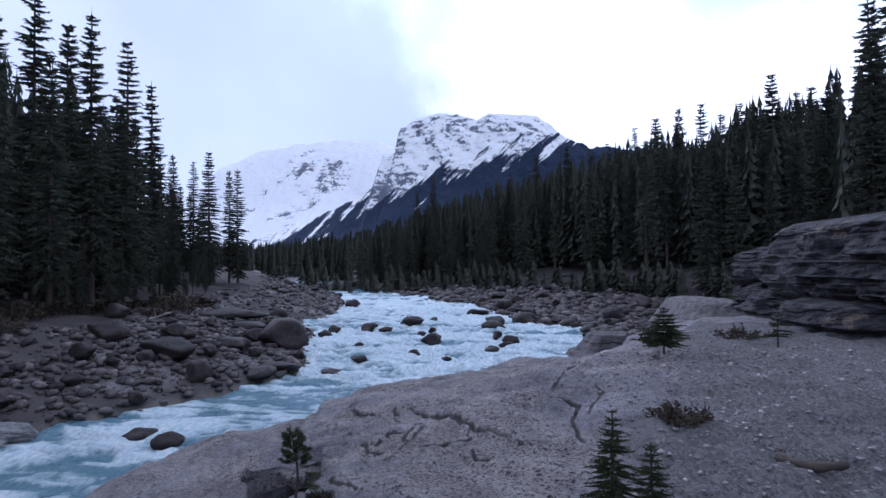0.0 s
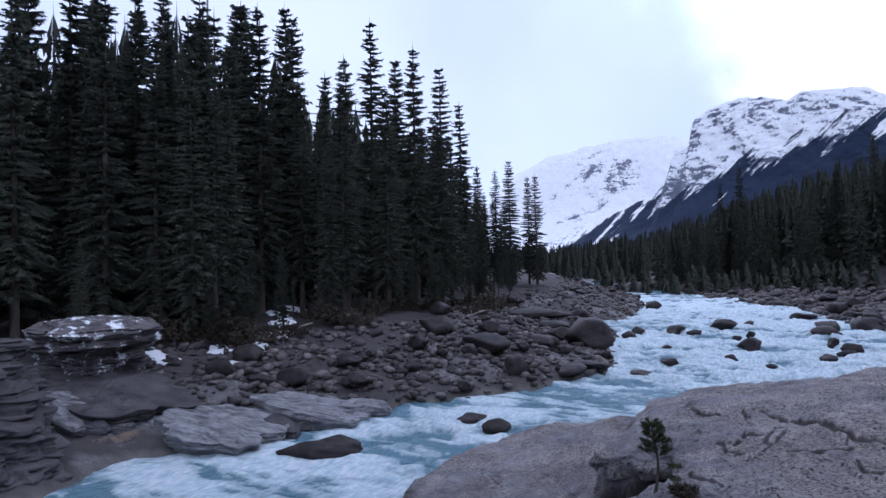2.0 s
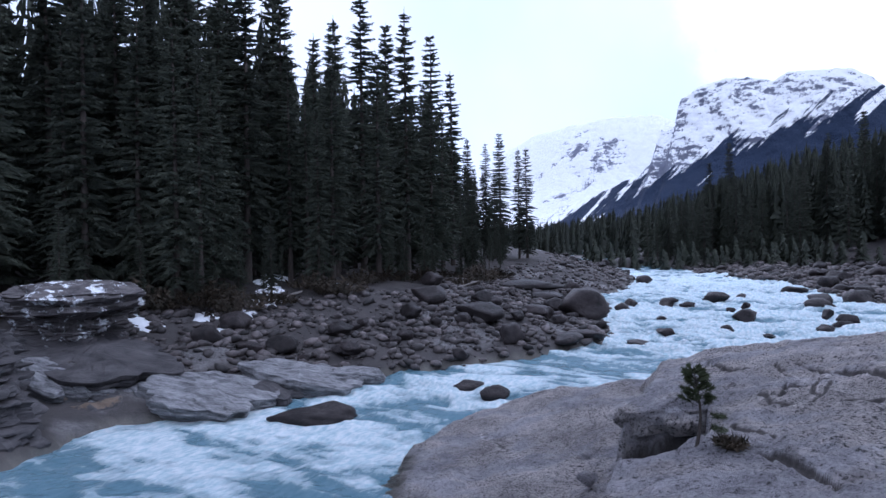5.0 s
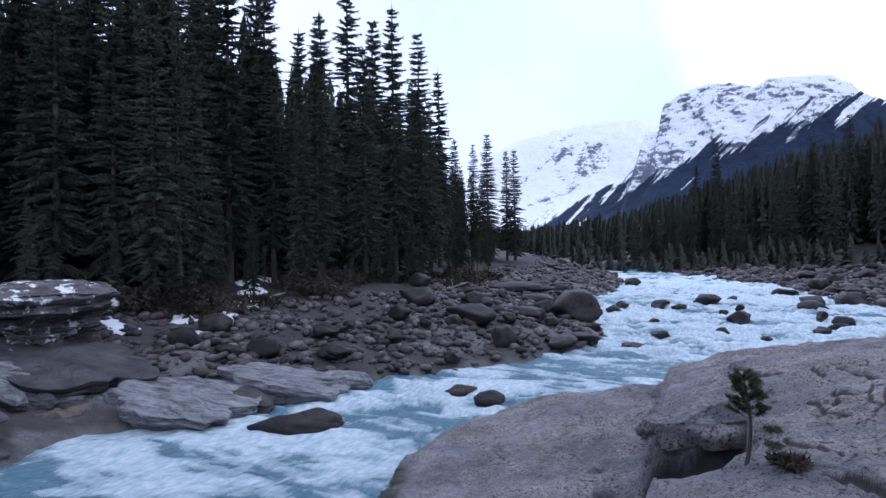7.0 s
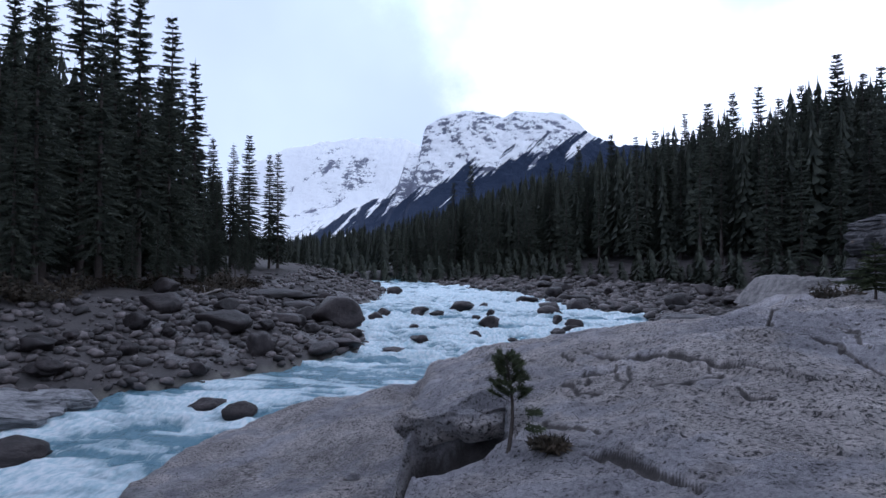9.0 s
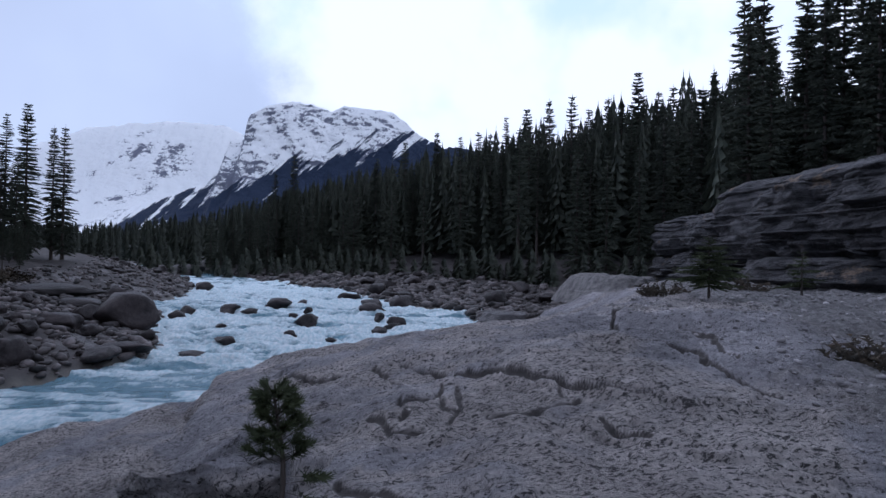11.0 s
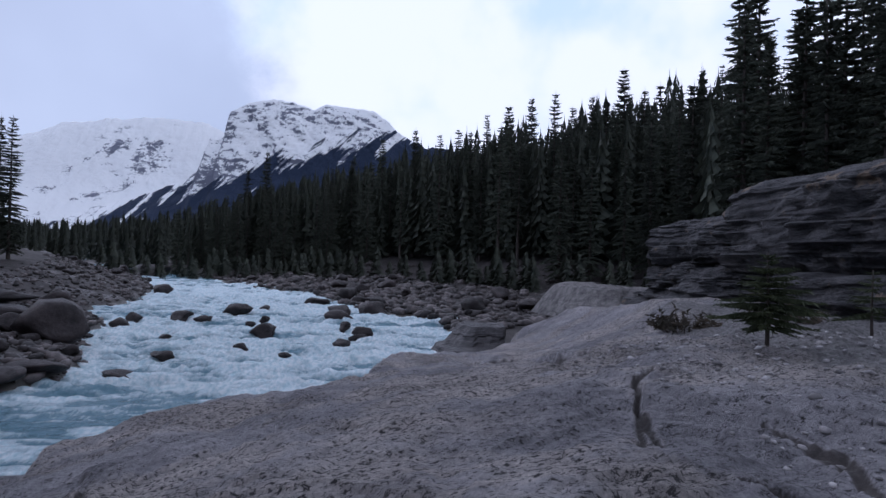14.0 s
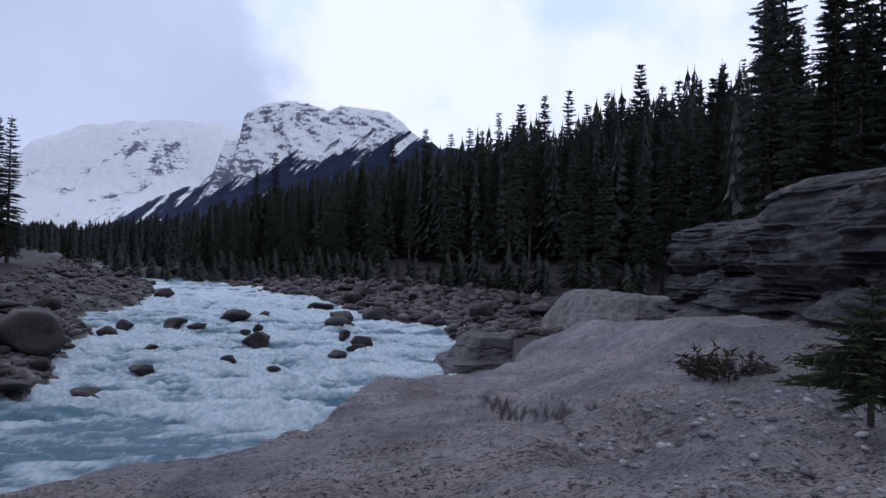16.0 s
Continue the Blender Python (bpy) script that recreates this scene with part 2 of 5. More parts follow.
def water_material():
    m = bpy.data.materials.new("glacial_water")
    m.use_nodes = True
    t = m.node_tree
    b = t.nodes["Principled BSDF"]
    co = wire(t, "ShaderNodeTexCoord").outputs["Object"]
    st = wire(t, "ShaderNodeMapping", [("Vector", co), ("Rotation", (0, 0, 0.35)), ("Scale", (1.0, 0.45, 1.0))]).outputs[0]
    n = wire(t, "ShaderNodeTexNoise", [("Vector", st), ("Scale", 4.2), ("Detail", 10.0), ("Roughness", 0.8), ("Distortion", 0.7)]).outputs["Fac"]
    rip = wire(t, "ShaderNodeTexNoise", [("Vector", st), ("Scale", 7.0), ("Detail", 6.0), ("Roughness", 0.6)]).outputs["Fac"]
    foam = wire(t, "ShaderNodeAttribute", attribute_name="foam").outputs["Fac"]
    s = wire(t, "ShaderNodeMath", [(0, n), (1, 1.3), (2, foam)], operation="MULTIPLY_ADD").outputs[0]
    fac = wire(t, "ShaderNodeMapRange", [("Value", s), ("From Min", 0.90), ("From Max", 1.60)], interpolation_type="SMOOTHSTEP").outputs[0]
    deep = wire(t, "ShaderNodeMixRGB", [("Fac", rip), ("Color1", (0.055, 0.145, 0.195, 1)), ("Color2", (0.25, 0.40, 0.49, 1))]).outputs[0]
    curd = wire(t, "ShaderNodeMapRange", [("Value", rip), ("From Min", 0.36), ("From Max", 0.62)]).outputs[0]
    froth = wire(t, "ShaderNodeMixRGB", [("Fac", curd), ("Color1", (0.46, 0.63, 0.70, 1)), ("Color2", (0.82, 0.88, 0.92, 1))]).outputs[0]
    c = wire(t, "ShaderNodeMixRGB", [("Fac", fac), ("Color1", deep), ("Color2", froth)]).outputs[0]
    t.links.new(c, b.inputs["Base Color"])
    r = wire(t, "ShaderNodeMapRange", [("Value", fac), ("To Min", 0.12), ("To Max", 0.75)]).outputs[0]
    t.links.new(r, b.inputs["Roughness"])
    b.inputs["IOR"].default_value = 1.33
    h = wire(t, "ShaderNodeMath", [(0, rip), (1, 0.5), (2, n)], operation="MULTIPLY_ADD").outputs[0]
    bp = wire(t, "ShaderNodeBump", [("Height", h), ("Strength", 0.8), ("Distance", 0.3)])
    t.links.new(bp.outputs[0], b.inputs["Normal"])
    return m


def mountain_material(name, seed, treeline, slope_line, bare, patchy=1.1):
    """Snow on ledges, grey rock bands, dark forest blued for distance haze, with snow chutes, below a slanting
    treeline.
    """
    m = bpy.data.materials.new(name)
    m.use_nodes = True
    t = m.node_tree
    b = t.nodes["Principled BSDF"]
    co = wire(t, "ShaderNodeTexCoord").outputs["Object"]
    sep = wire(t, "ShaderNodeSeparateXYZ", [(0, co)])
    band = wire(t, "ShaderNodeMapping", [("Vector", co), ("Location", (seed, 0, 0)), ("Rotation", (0, 0.12, 0)), ("Scale", (0.042, 0.042, 0.105))]).outputs[0]
    n1 = wire(t, "ShaderNodeTexNoise", [("Vector", band), ("Scale", 1.0), ("Detail", 9.0), ("Roughness", 0.66)]).outputs["Fac"]
    n2 = wire(t, "ShaderNodeTexNoise", [("Vector", co), ("Scale", 0.15), ("Detail", 10.0), ("Roughness", 0.75)]).outputs["Fac"]
    nz = wire(t, "ShaderNodeSeparateXYZ", [(0, wire(t, "ShaderNodeNewGeometry").outputs["Normal"])]).outputs["Z"]
    s = wire(t, "ShaderNodeMath", [(0, nz), (1, 0.5), (2, n1)], operation="MULTIPLY_ADD").outputs[0]
    s = wire(t, "ShaderNodeMath", [(0, n2), (1, 1.2), (2, s)], operation="MULTIPLY_ADD").outputs[0]
    wide = wire(t, "ShaderNodeTexNoise", [("Vector", co), ("Scale", 0.0075), ("Detail", 5.0), ("Roughness", 0.6), ("Distortion", 0.8)]).outputs["Fac"]
    wide = wire(t, "ShaderNodeMath", [(0, wide), (1, 0.5)], operation="SUBTRACT").outputs[0]
    s = wire(t, "ShaderNodeMath", [(0, wide), (1, patchy), (2, s)], operation="MULTIPLY_ADD").outputs[0]
    fac = wire(t, "ShaderNodeMapRange", [("Value", s), ("From Min", bare), ("From Max", bare + 0.13)], interpolation_type="SMOOTHSTEP").outputs[0]
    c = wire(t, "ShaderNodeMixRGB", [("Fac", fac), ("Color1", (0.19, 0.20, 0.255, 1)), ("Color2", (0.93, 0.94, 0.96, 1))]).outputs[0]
    away = wire(t, "ShaderNodeMath", [(0, 1400.0), (1, sep.outputs["Y"])], operation="DIVIDE").outputs[0]
    mx = wire(t, "ShaderNodeMath", [(0, sep.outputs["X"]), (1, away)], operation="MULTIPLY").outputs[0]
    mz = wire(t, "ShaderNodeMath", [(0, sep.outputs["Z"]), (1, away)], operation="MULTIPLY").outputs[0]
    p1 = wire(t, "ShaderNodeMath", [(0, mz), (1, 0.013), (2, wire(t, "ShaderNodeMath", [(0, mx), (1, -0.0125)], operation="MULTIPLY").outputs[0])], operation="MULTIPLY_ADD").outputs[0]
    p2 = wire(t, "ShaderNodeMath", [(0, mz), (1, 0.0016), (2, wire(t, "ShaderNodeMath", [(0, mx), (1, 0.0018)], operation="MULTIPLY").outputs[0])], operation="MULTIPLY_ADD").outputs[0]
    streak = wire(t, "ShaderNodeCombineXYZ", [(0, p1), (1, p2), (2, seed)]).outputs[0]
    n3 = wire(t, "ShaderNodeTexNoise", [("Vector", streak), ("Scale", 3.2), ("Detail", 5.0), ("Roughness", 0.62)]).outputs["Fac"]
    line = wire(t, "ShaderNodeMath", [(0, mx), (1, slope_line), (2, treeline)], operation="MULTIPLY_ADD").outputs[0]
    up = wire(t, "ShaderNodeMath", [(0, mz), (1, line)], operation="SUBTRACT").outputs[0]
    up = wire(t, "ShaderNodeMath", [(0, n3), (1, 270.0), (2, up)], operation="MULTIPLY_ADD").outputs[0]
    wood = wire(t, "ShaderNodeMapRange", [("Value", up), ("From Min", 130.0), ("From Max", 140.0)]).outputs[0]
    # the forest's navy has the blue haze of distance mixed into its colour
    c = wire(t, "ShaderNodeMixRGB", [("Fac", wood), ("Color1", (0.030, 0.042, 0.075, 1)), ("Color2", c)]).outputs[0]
    t.links.new(c, b.inputs["Base Color"])
    b.inputs["Roughness"].default_value = 0.9
    b.inputs["Specular IOR Level"].default_value = 0.1
    bp = wire(t, "ShaderNodeBump", [("Height", s), ("Strength", 0.8), ("Distance", 6.0)])
    t.links.new(bp.outputs[0], b.inputs["Normal"])
    return m


# ---- small tools ----
def hashed(ix, iy, seed):
    h = (ix.astype(np.int64) * 374761393 + iy.astype(np.int64) * 668265263 + seed * 1442695041) & 0xFFFFFFFF
    h = ((h ^ (h >> 13)) * 1274126177) & 0xFFFFFFFF
    return ((h ^ (h >> 16)) & 0xFFFF) / 65535.0


def grain(x, y, seed=0):
    """Smooth noise from 0 to 1 over arrays."""
    x, y = np.broadcast_arrays(np.asarray(x, float), np.asarray(y, float))
    ix, iy = np.floor(x), np.floor(y)
    u, v = x - ix, y - iy
    u, v = u * u * (3 - 2 * u), v * v * (3 - 2 * v)
    a, b = hashed(ix, iy, seed), hashed(ix + 1, iy, seed)
    c, d = hashed(ix, iy + 1, seed), hashed(ix + 1, iy + 1, seed)
    return (a * (1 - u) + b * u) * (1 - v) + (c * (1 - u) + d * u) * v


def fractal(x, y, seed=0, octaves=5, gain=0.5):
    total, amp, size = 0, 1.0, 0
    for k in range(octaves):
        total = total + amp * grain(x * 2 ** k, y * 2 ** k, seed + k * 7)
        size += amp
        amp *= gain
    return total / size


def ease(a, b, v):
    k = np.clip((v - a) / (b - a), 0, 1)
    return k * k * (3 - 2 * k)


def mesh(name, verts, faces, mat, smooth=True):
    me = bpy.data.meshes.new(name)
    me.from_pydata(verts, [], faces)
    me.materials.append(mat)
    me.polygons.foreach_set("use_smooth", [smooth] * len(me.polygons))
    me.update()
    return me


def part(name, data, parent, label="", place=None):
    ob = new(name, data)
    ob.parent = parent
    if place is not None:
        ob.matrix_basis = place
    return tagged(ob, label)


def sheet(name, xs, ys, heights, mat):
    nx, ny = len(xs), len(ys)
    gx, gy = np.meshgrid(xs, ys)
    co = np.stack([gx, gy, heights], -1).reshape(-1, 3)
    i = np.arange(nx * ny).reshape(ny, nx)
    quads = np.stack([i[:-1, :-1], i[:-1, 1:], i[1:, 1:], i[1:, :-1]], -1).reshape(-1, 4)
    me = bpy.data.meshes.new(name)
    me.vertices.add(len(co))
    me.vertices.foreach_set("co", co.ravel())
    me.loops.add(quads.size)
    me.loops.foreach_set("vertex_index", quads.ravel().astype(np.int32))
    me.polygons.add(len(quads))
    me.polygons.foreach_set("loop_start", np.arange(0, quads.size, 4, dtype=np.int32))
    me.update(calc_edges=True)
    me.polygons.foreach_set("use_smooth", [True] * len(quads))
    me.materials.append(mat)
    return me


def mask(me, name, values):
    at = me.attributes.new(name, "FLOAT", "POINT")
    at.data.foreach_set("value", np.ascontiguousarray(values, dtype=np.float32).ravel())


# ---- the lie of the land ----
def water_level(y):
    return np.interp(y, [-50, 11, 14.5, 17, 34, 46, 80, 160, 2500], [-2.8, -2.78, -2.68, -2.58, -2.48, -2.2, -1.35, 0.6, 30])


def right_bank(y):
    return np.interp(y, [-60, -5, 4, 9, 11.5, 13.2, 14.6, 15.6, 16.4, 17.5, 19, 21, 23, 24.5, 28, 32, 34.4, 38, 45.5, 48, 57, 65, 71, 80, 110, 160, 400],
                     [-9, -7, -7.6, -9.0, -9.2, -8.2, -5.8, -3.2, -1.0, -0.5, -0.2, 0.6, 2.4, 4.2, 4.6, 4.2, 3.3, 4.5, 5.1, 1.5, -2.4, -5, -10, -16, -34, -60, -170])


def left_bank(y):
    return np.interp(y, [-60, 0, 3.4, 7, 8.6, 11.2, 15, 17, 20, 22.5, 26, 29.3, 32, 42, 47, 52, 65, 80, 110, 160, 400],
                     [-22, -17.5, -16.1, -17.2, -16.3, -15.9, -15.6, -13.7, -11.8, -10.5, -9.7, -9.9, -11.3, -14.2, -17.5, -17, -18.5, -24, -42, -70, -190])


def slab_edge(y):
    return np.interp(y, [-40, -6, 0, 3.9, 5.5, 7, 9.2, 11.4, 11.9, 12.2, 12.6, 13.2, 18.4, 20, 21.2, 22.5, 24, 30, 40],
                     [-5, -3.2, -2.4, -2.3, -2.7, -2.9, -3.15, -3.75, -3.0, -1.8, -0.6, 0.05, 0.3, 0.9, 2.4, 4, 5.2, 5.6, 8])


def slab_top(x, y):
    u, v = np.clip(x, -4, 7.0) / 5, (np.clip(y, 3.2, 25) - 9) / 5
    z = (0.479 + 0.946 * u - 0.342 * v - 0.638 * u * u - 0.152 * u * v - 0.399 * v * v
         + 0.398 * u ** 3 + 0.668 * u * u * v - 0.366 * u * v * v + 0.173 * v ** 3)
    return np.clip(z, -1.0, 1.02)


OPEN_JOINTS = [  # width, depth, drop of the near side, and the line of each open joint
    (0.17, 0.9, 0.10, [(-0.45, 7.15), (-0.15, 6.85), (0.05, 6.4), (0.33, 6.24), (0.54, 5.92), (0.66, 5.55), (0.9, 5.3), (1.3, 4.85)]),
    (0.13, 0.7, 0.07, [(-2.2, 9.3), (-1.65, 8.0), (-1.32, 7.6), (-1.1, 7.4), (-0.84, 6.75)]),
    (0.10, 0.6, 0.06, [(-0.74, 7.35), (-0.56, 6.65), (-0.49, 6.4), (-0.28, 6.25)]),
    (0.11, 0.6, 0.05, [(2.02, 6.45), (2.3, 6.2), (2.18, 5.8), (2.15, 5.45), (2.27, 4.9)]),
    (0.15, 0.9, 0.09, [(-0.6, 3.75), (-0.33, 3.47), (-0.14, 3.24), (0.0, 2.93), (0.12, 2.66)]),
    (0.22, 1.0, 0.30, [(2.6, 17.2), (2.75, 15.2), (2.96, 13.6), (3.16, 12.0)]),
    (0.13, 0.6, 0.10, [(3.32, 11.66), (3.03, 10.4), (2.77, 9.3)]),
]
FINE_JOINTS = [
    (0.09, 0.4, 0.03, [(-0.51, 5.9), (-0.4, 5.45), (-0.49, 5.15)]),
    (0.06, 0.3, 0.02, [(-0.15, 6.05), (-0.2, 5.4), (-0.08, 5.15)]),
    (0.07, 0.35, 0.03, [(2.65, 7.3), (2.67, 6.7), (2.48, 6.05), (2.4, 5.65)]),
    (0.07, 0.35, 0.0, [(2.3, 8.3), (2.0, 7.55), (1.7, 6.9)]),
    (0.05, 0.2, 0.0, [(0.15, 5.05), (0.5, 4.98), (0.78, 5.05), (0.76, 5.4)]),
    (0.09, 0.4, 0.04, [(-0.75, 5.3), (-0.5, 4.98), (-0.3, 4.95)]),
    (0.06, 0.3, 0.0, [(0.0, 6.0), (-0.05, 5.6), (-0.1, 5.1)]),
    (0.08, 0.35, 0.03, [(0.85, 4.65), (1.0, 4.45), (1.12, 4.35)]),
    (0.10, 0.5, 0.04, [(-3.2, 7.1), (-2.95, 6.5), (-2.5, 5.4)]),
    (0.08, 0.3, 0.0, [(-7.4, 9.95), (-6.0, 8.7), (-5.2, 8.1)]),
]
LEDGE_JOINTS = [
    (0.10, 0.45, 0.05, [(3.4, 14.5), (2.9, 12.4), (2.45, 10.4), (2.75, 10.3)]),
    (0.10, 0.5, 0.04, [(2.5, 8.55), (2.22, 8.13), (2.1, 7.83), (2.04, 7.55), (1.9, 7.1)]),
    (0.07, 0.3, 0.02, [(-1.26, 10.8), (-0.9, 9.7), (-0.5, 9.25)]),
    (0.08, 0.35, 0.03, [(0.45, 12.3), (0.95, 11.6)]),
    (0.08, 0.35, 0.03, [(-0.9, 4.4), (-0.6, 4.2), (-0.45, 3.95)]),
    (0.07, 0.3, 0.02, [(-1.1, 5.6), (-0.75, 5.9), (-0.2, 5.75)]),
]


def joint(x, y, points):
    """Distance to a broken line, how far along it, 0 to 1, and whether a place lies on its lower side."""
    best, along, side = np.full(np.shape(x), 1e9), np.zeros(np.shape(x)), np.zeros(np.shape(x))
    n = len(points) - 1
    for k, ((ax, ay), (bx, by)) in enumerate(zip(points, points[1:])):
        dx, dy = bx - ax, by - ay
        s = np.clip(((x - ax) * dx + (y - ay) * dy) / (dx * dx + dy * dy), 0, 1)
        d = np.hypot(x - ax - s * dx, y - ay - s * dy)
        along = np.where(d < best, (k + s) / n, along)
        side = np.where(d < best, dy * (x - ax) - dx * (y - ay), side)
        best = np.minimum(best, d)
    return best, along, side > 0


def land(x, y, detail=True):
    """Height of the ground, and the masks of gravel, soil with painted recess shade, and wet rock."""
    x, y = np.asarray(x, float), np.asarray(y, float)
    zw = water_level(y)
    wob = fractal(x * 0.5, y * 0.5, 3) - 0.5
    dr = x - right_bank(y) + wob * 0.8
    dl = left_bank(y) - x + wob * 1.2
    # the slab and the low shelf on its river side
    top = slab_top(x, y)
    mound = 1.05 * ease(-1.4, -4.3, y + 0.12 * x)
    top = top + mound * ease(-3.5, -0.8, x)
    top = top + (fractal(x * 0.7, y * 0.7, 11) - 0.5) * 0.09
    shelf = -1.69 + 0.244 * np.clip(x, -12, -2.6) + 0.122 * np.clip(y, 3, 12.5) - 0.45 * np.clip(y - 12.8, 0, 3)
    shelf = np.minimum(shelf, zw + 0.1 + 0.75 * np.clip(dr, 0, 9)) + wob * 0.2
    de = x - slab_edge(y) + (fractal(x * 0.9, y * 0.9, 5) - 0.5) * 0.5
    rim = ease(-0.22, 0.22, de)
    right = np.minimum(shelf, top) * (1 - rim) + top * rim
    # beyond the slab: cobble bank and wooded hillside
    front = np.interp(x, [-60, -25, 0, 10, 20, 30, 45, 60], [95, 92, 85, 75, 60, 46, 30, 15])
    hill = np.clip(y - front, 0, np.clip(52 - 0.25 * x, 25, 52)) * np.clip(0.05 + 0.0034 * (x + 20), 0.0, 0.5)
    bank = zw + 0.15 + 0.05 * np.clip(dr, 0, 25) + hill
    k = ease(24, 31, y - 0.3 * np.clip(x - 8, 0, 30))
    right = right * (1 - k) + bank * k
    side = np.clip(x - 18, 0, 40) * 0.10
    right = right + side * (1 - k)
    # the left bank
    left = zw + 0.12 + 0.20 * np.clip(dl, 0, 11) + 0.10 * np.clip(dl - 11, 0, 60) + 0.02 * np.clip(dl - 71, 0, 400)
    left = left + (fractal(x * 0.3, y * 0.3, 21) - 0.5) * 0.9 * ease(0.5, 6, dl)
    bed = zw - 0.6
    z = np.where(dr > 0, np.maximum(bed, bed + (right - bed) * ease(-0.05, 0.35, dr)), np.where(dl > 0, bed + (left - bed) * ease(0, 0.8, dl), bed))
    near = (dr > 0) & (y < 27)
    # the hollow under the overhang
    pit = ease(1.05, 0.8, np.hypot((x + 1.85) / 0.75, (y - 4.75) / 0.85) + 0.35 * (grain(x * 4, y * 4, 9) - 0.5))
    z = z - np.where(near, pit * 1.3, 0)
    # shade inside the hollow is painted with the dark soil colour
    recess_shade = np.where(near, ease(0.1, 0.4, pit), 0)
    if detail:
        rough = (fractal(x * 2.6 + y, y * 4.0, 31, 4, 0.66) - 0.5) * 0.13
        ledge = fractal(x * 1.1 + y * 0.5, y * 1.3 - x * 0.4, 41, 3)
        ledge = (np.floor(ledge * 9) + ease(0.0, 0.25, ledge * 9 - np.floor(ledge * 9))) * 0.035
        z = z + np.where(near, rough + ledge - 0.16, 0)
        wx = x + 0.13 * (grain(x * 4, y * 4, 51) - 0.5)
        wy = y + 0.13 * (grain(x * 4, y * 4, 52) - 0.5)
        for width, depth, drop, points in OPEN_JOINTS + FINE_JOINTS + LEDGE_JOINTS:
            d, q, low = joint(wx, wy, points)
            ends = np.sin(np.pi * np.clip(q, 0.03, 0.97)) ** 0.6
            w = 0.20 * width * (0.2 + 0.8 * ends) * (0.35 + 1.3 * grain(x * 3, y * 3, 55))
            z = z - np.where(near, 0.11 * depth * ease(w + 0.035, w - 0.015, d), 0)
            # shade down in the joints goes into the same dark colour mask
            recess_shade = np.maximum(recess_shade, np.where(near, ease(w + 0.036, w + 0.010, d), 0))
            if drop:
                z = z - np.where(near & low, drop * ease(0, 0.08, d) * ease(0.5 + 2.5 * drop, 0.08, d) * ends, 0)
    gravel = ease(0.42, 0.58, fractal(x * 0.6, y * 0.6, 61) + 0.22 * np.clip(x - 3.6 - 0.25 * np.clip(y - 5, -6, 8), -2, 2)) * (y < 16) * (dr > 0)
    gravel = np.maximum(gravel, ease(0.2, 0.9, dl))
    # real soil on banks and far ground, plus painted shade of joints and hollow
    soil_and_shade = np.maximum(np.maximum(recess_shade, np.where(dl > 0, np.maximum(ease(6.5, 11, dl + 3 * wob), 0.92 * ease(0.30, 0.42, fractal(x * 0.35, y * 0.35, 71))), 0)), ease(20, 34, y + 0.4 * (x - 8)) * (dr > 0))
    wet = np.maximum(ease(0.28, 0.02, z - zw), 0)
    return z, gravel, soil_and_shade, wet


def floor_at(x, y):
    return float(land(np.array([x]), np.array([y]), False)[0][0])


def steps(*stretches):
    out = []
    for a, b, s in stretches:
        out += list(np.arange(a, b, s))
    return out


spread = [400 * 1.35 ** k for k in range(7)]
xs = np.array([-v for v in reversed(spread)] + steps((-340, -100, 24), (-100, -34, 5), (-34, -10, 0.3), (-10, -4, 0.1), (-4, -2.6, 0.05), (-2.6, 3.2, 0.08), (3.2, 4.6, 0.06), (4.6, 8.5, 0.12), (8.5, 30, 0.4), (30, 110, 5), (110, 380, 30)) + spread)
ys = np.array(steps((-400, -60, 40), (-60, -6, 2.5), (-6, 2, 0.15), (2, 2.6, 0.06), (2.6, 8.6, 0.08), (8.6, 11, 0.045), (11, 16, 0.07), (16, 23, 0.12), (23, 60, 0.3), (60, 120, 1), (120, 400, 15)) + [430 * 1.3 ** k for k in range(8)])
gx, gy = np.meshgrid(xs, ys)
gz, g_gravel, g_soil_and_shade, g_wet = land(gx, gy)
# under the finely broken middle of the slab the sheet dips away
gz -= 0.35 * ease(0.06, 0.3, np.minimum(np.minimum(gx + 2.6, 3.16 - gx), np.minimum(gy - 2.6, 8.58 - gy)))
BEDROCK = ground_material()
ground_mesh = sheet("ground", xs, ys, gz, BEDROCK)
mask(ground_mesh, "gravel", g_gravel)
mask(ground_mesh, "soil_and_shade", g_soil_and_shade)
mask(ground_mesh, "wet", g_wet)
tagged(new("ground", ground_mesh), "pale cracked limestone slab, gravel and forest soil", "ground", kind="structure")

# the cracked middle of the slab, where the walk passes
mx, my = np.meshgrid(np.arange(-2.6, 3.17, 0.0165), np.arange(2.6, 8.59, 0.0165))
mz, m_gravel, m_soil_and_shade, m_wet = land(mx, my)
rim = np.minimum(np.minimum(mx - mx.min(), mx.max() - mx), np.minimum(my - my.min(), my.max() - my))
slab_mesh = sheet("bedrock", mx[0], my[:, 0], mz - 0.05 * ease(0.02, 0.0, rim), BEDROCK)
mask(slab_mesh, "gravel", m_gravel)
mask(slab_mesh, "soil_and_shade", m_soil_and_shade)
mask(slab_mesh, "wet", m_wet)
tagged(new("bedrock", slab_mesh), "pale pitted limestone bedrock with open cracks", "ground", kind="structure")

# ---- the river ----
wx = np.array(steps((-60, -24, 2), (-24, 7, 0.14), (7, 12, 1)))
wy = np.array(steps((-60, -6, 3), (-6, 0, 0.3), (0, 60, 0.15), (60, 100, 0.4), (100, 180, 4)))
rx, ry = np.meshgrid(wx, wy)
rapid = ease(20, 27, ry) * ease(95, 70, ry)
fall = np.exp(-((ry - 14.5 + 0.25 * (rx + 11)) / 3.0) ** 2)
pool = ease(13.5, 10, ry)
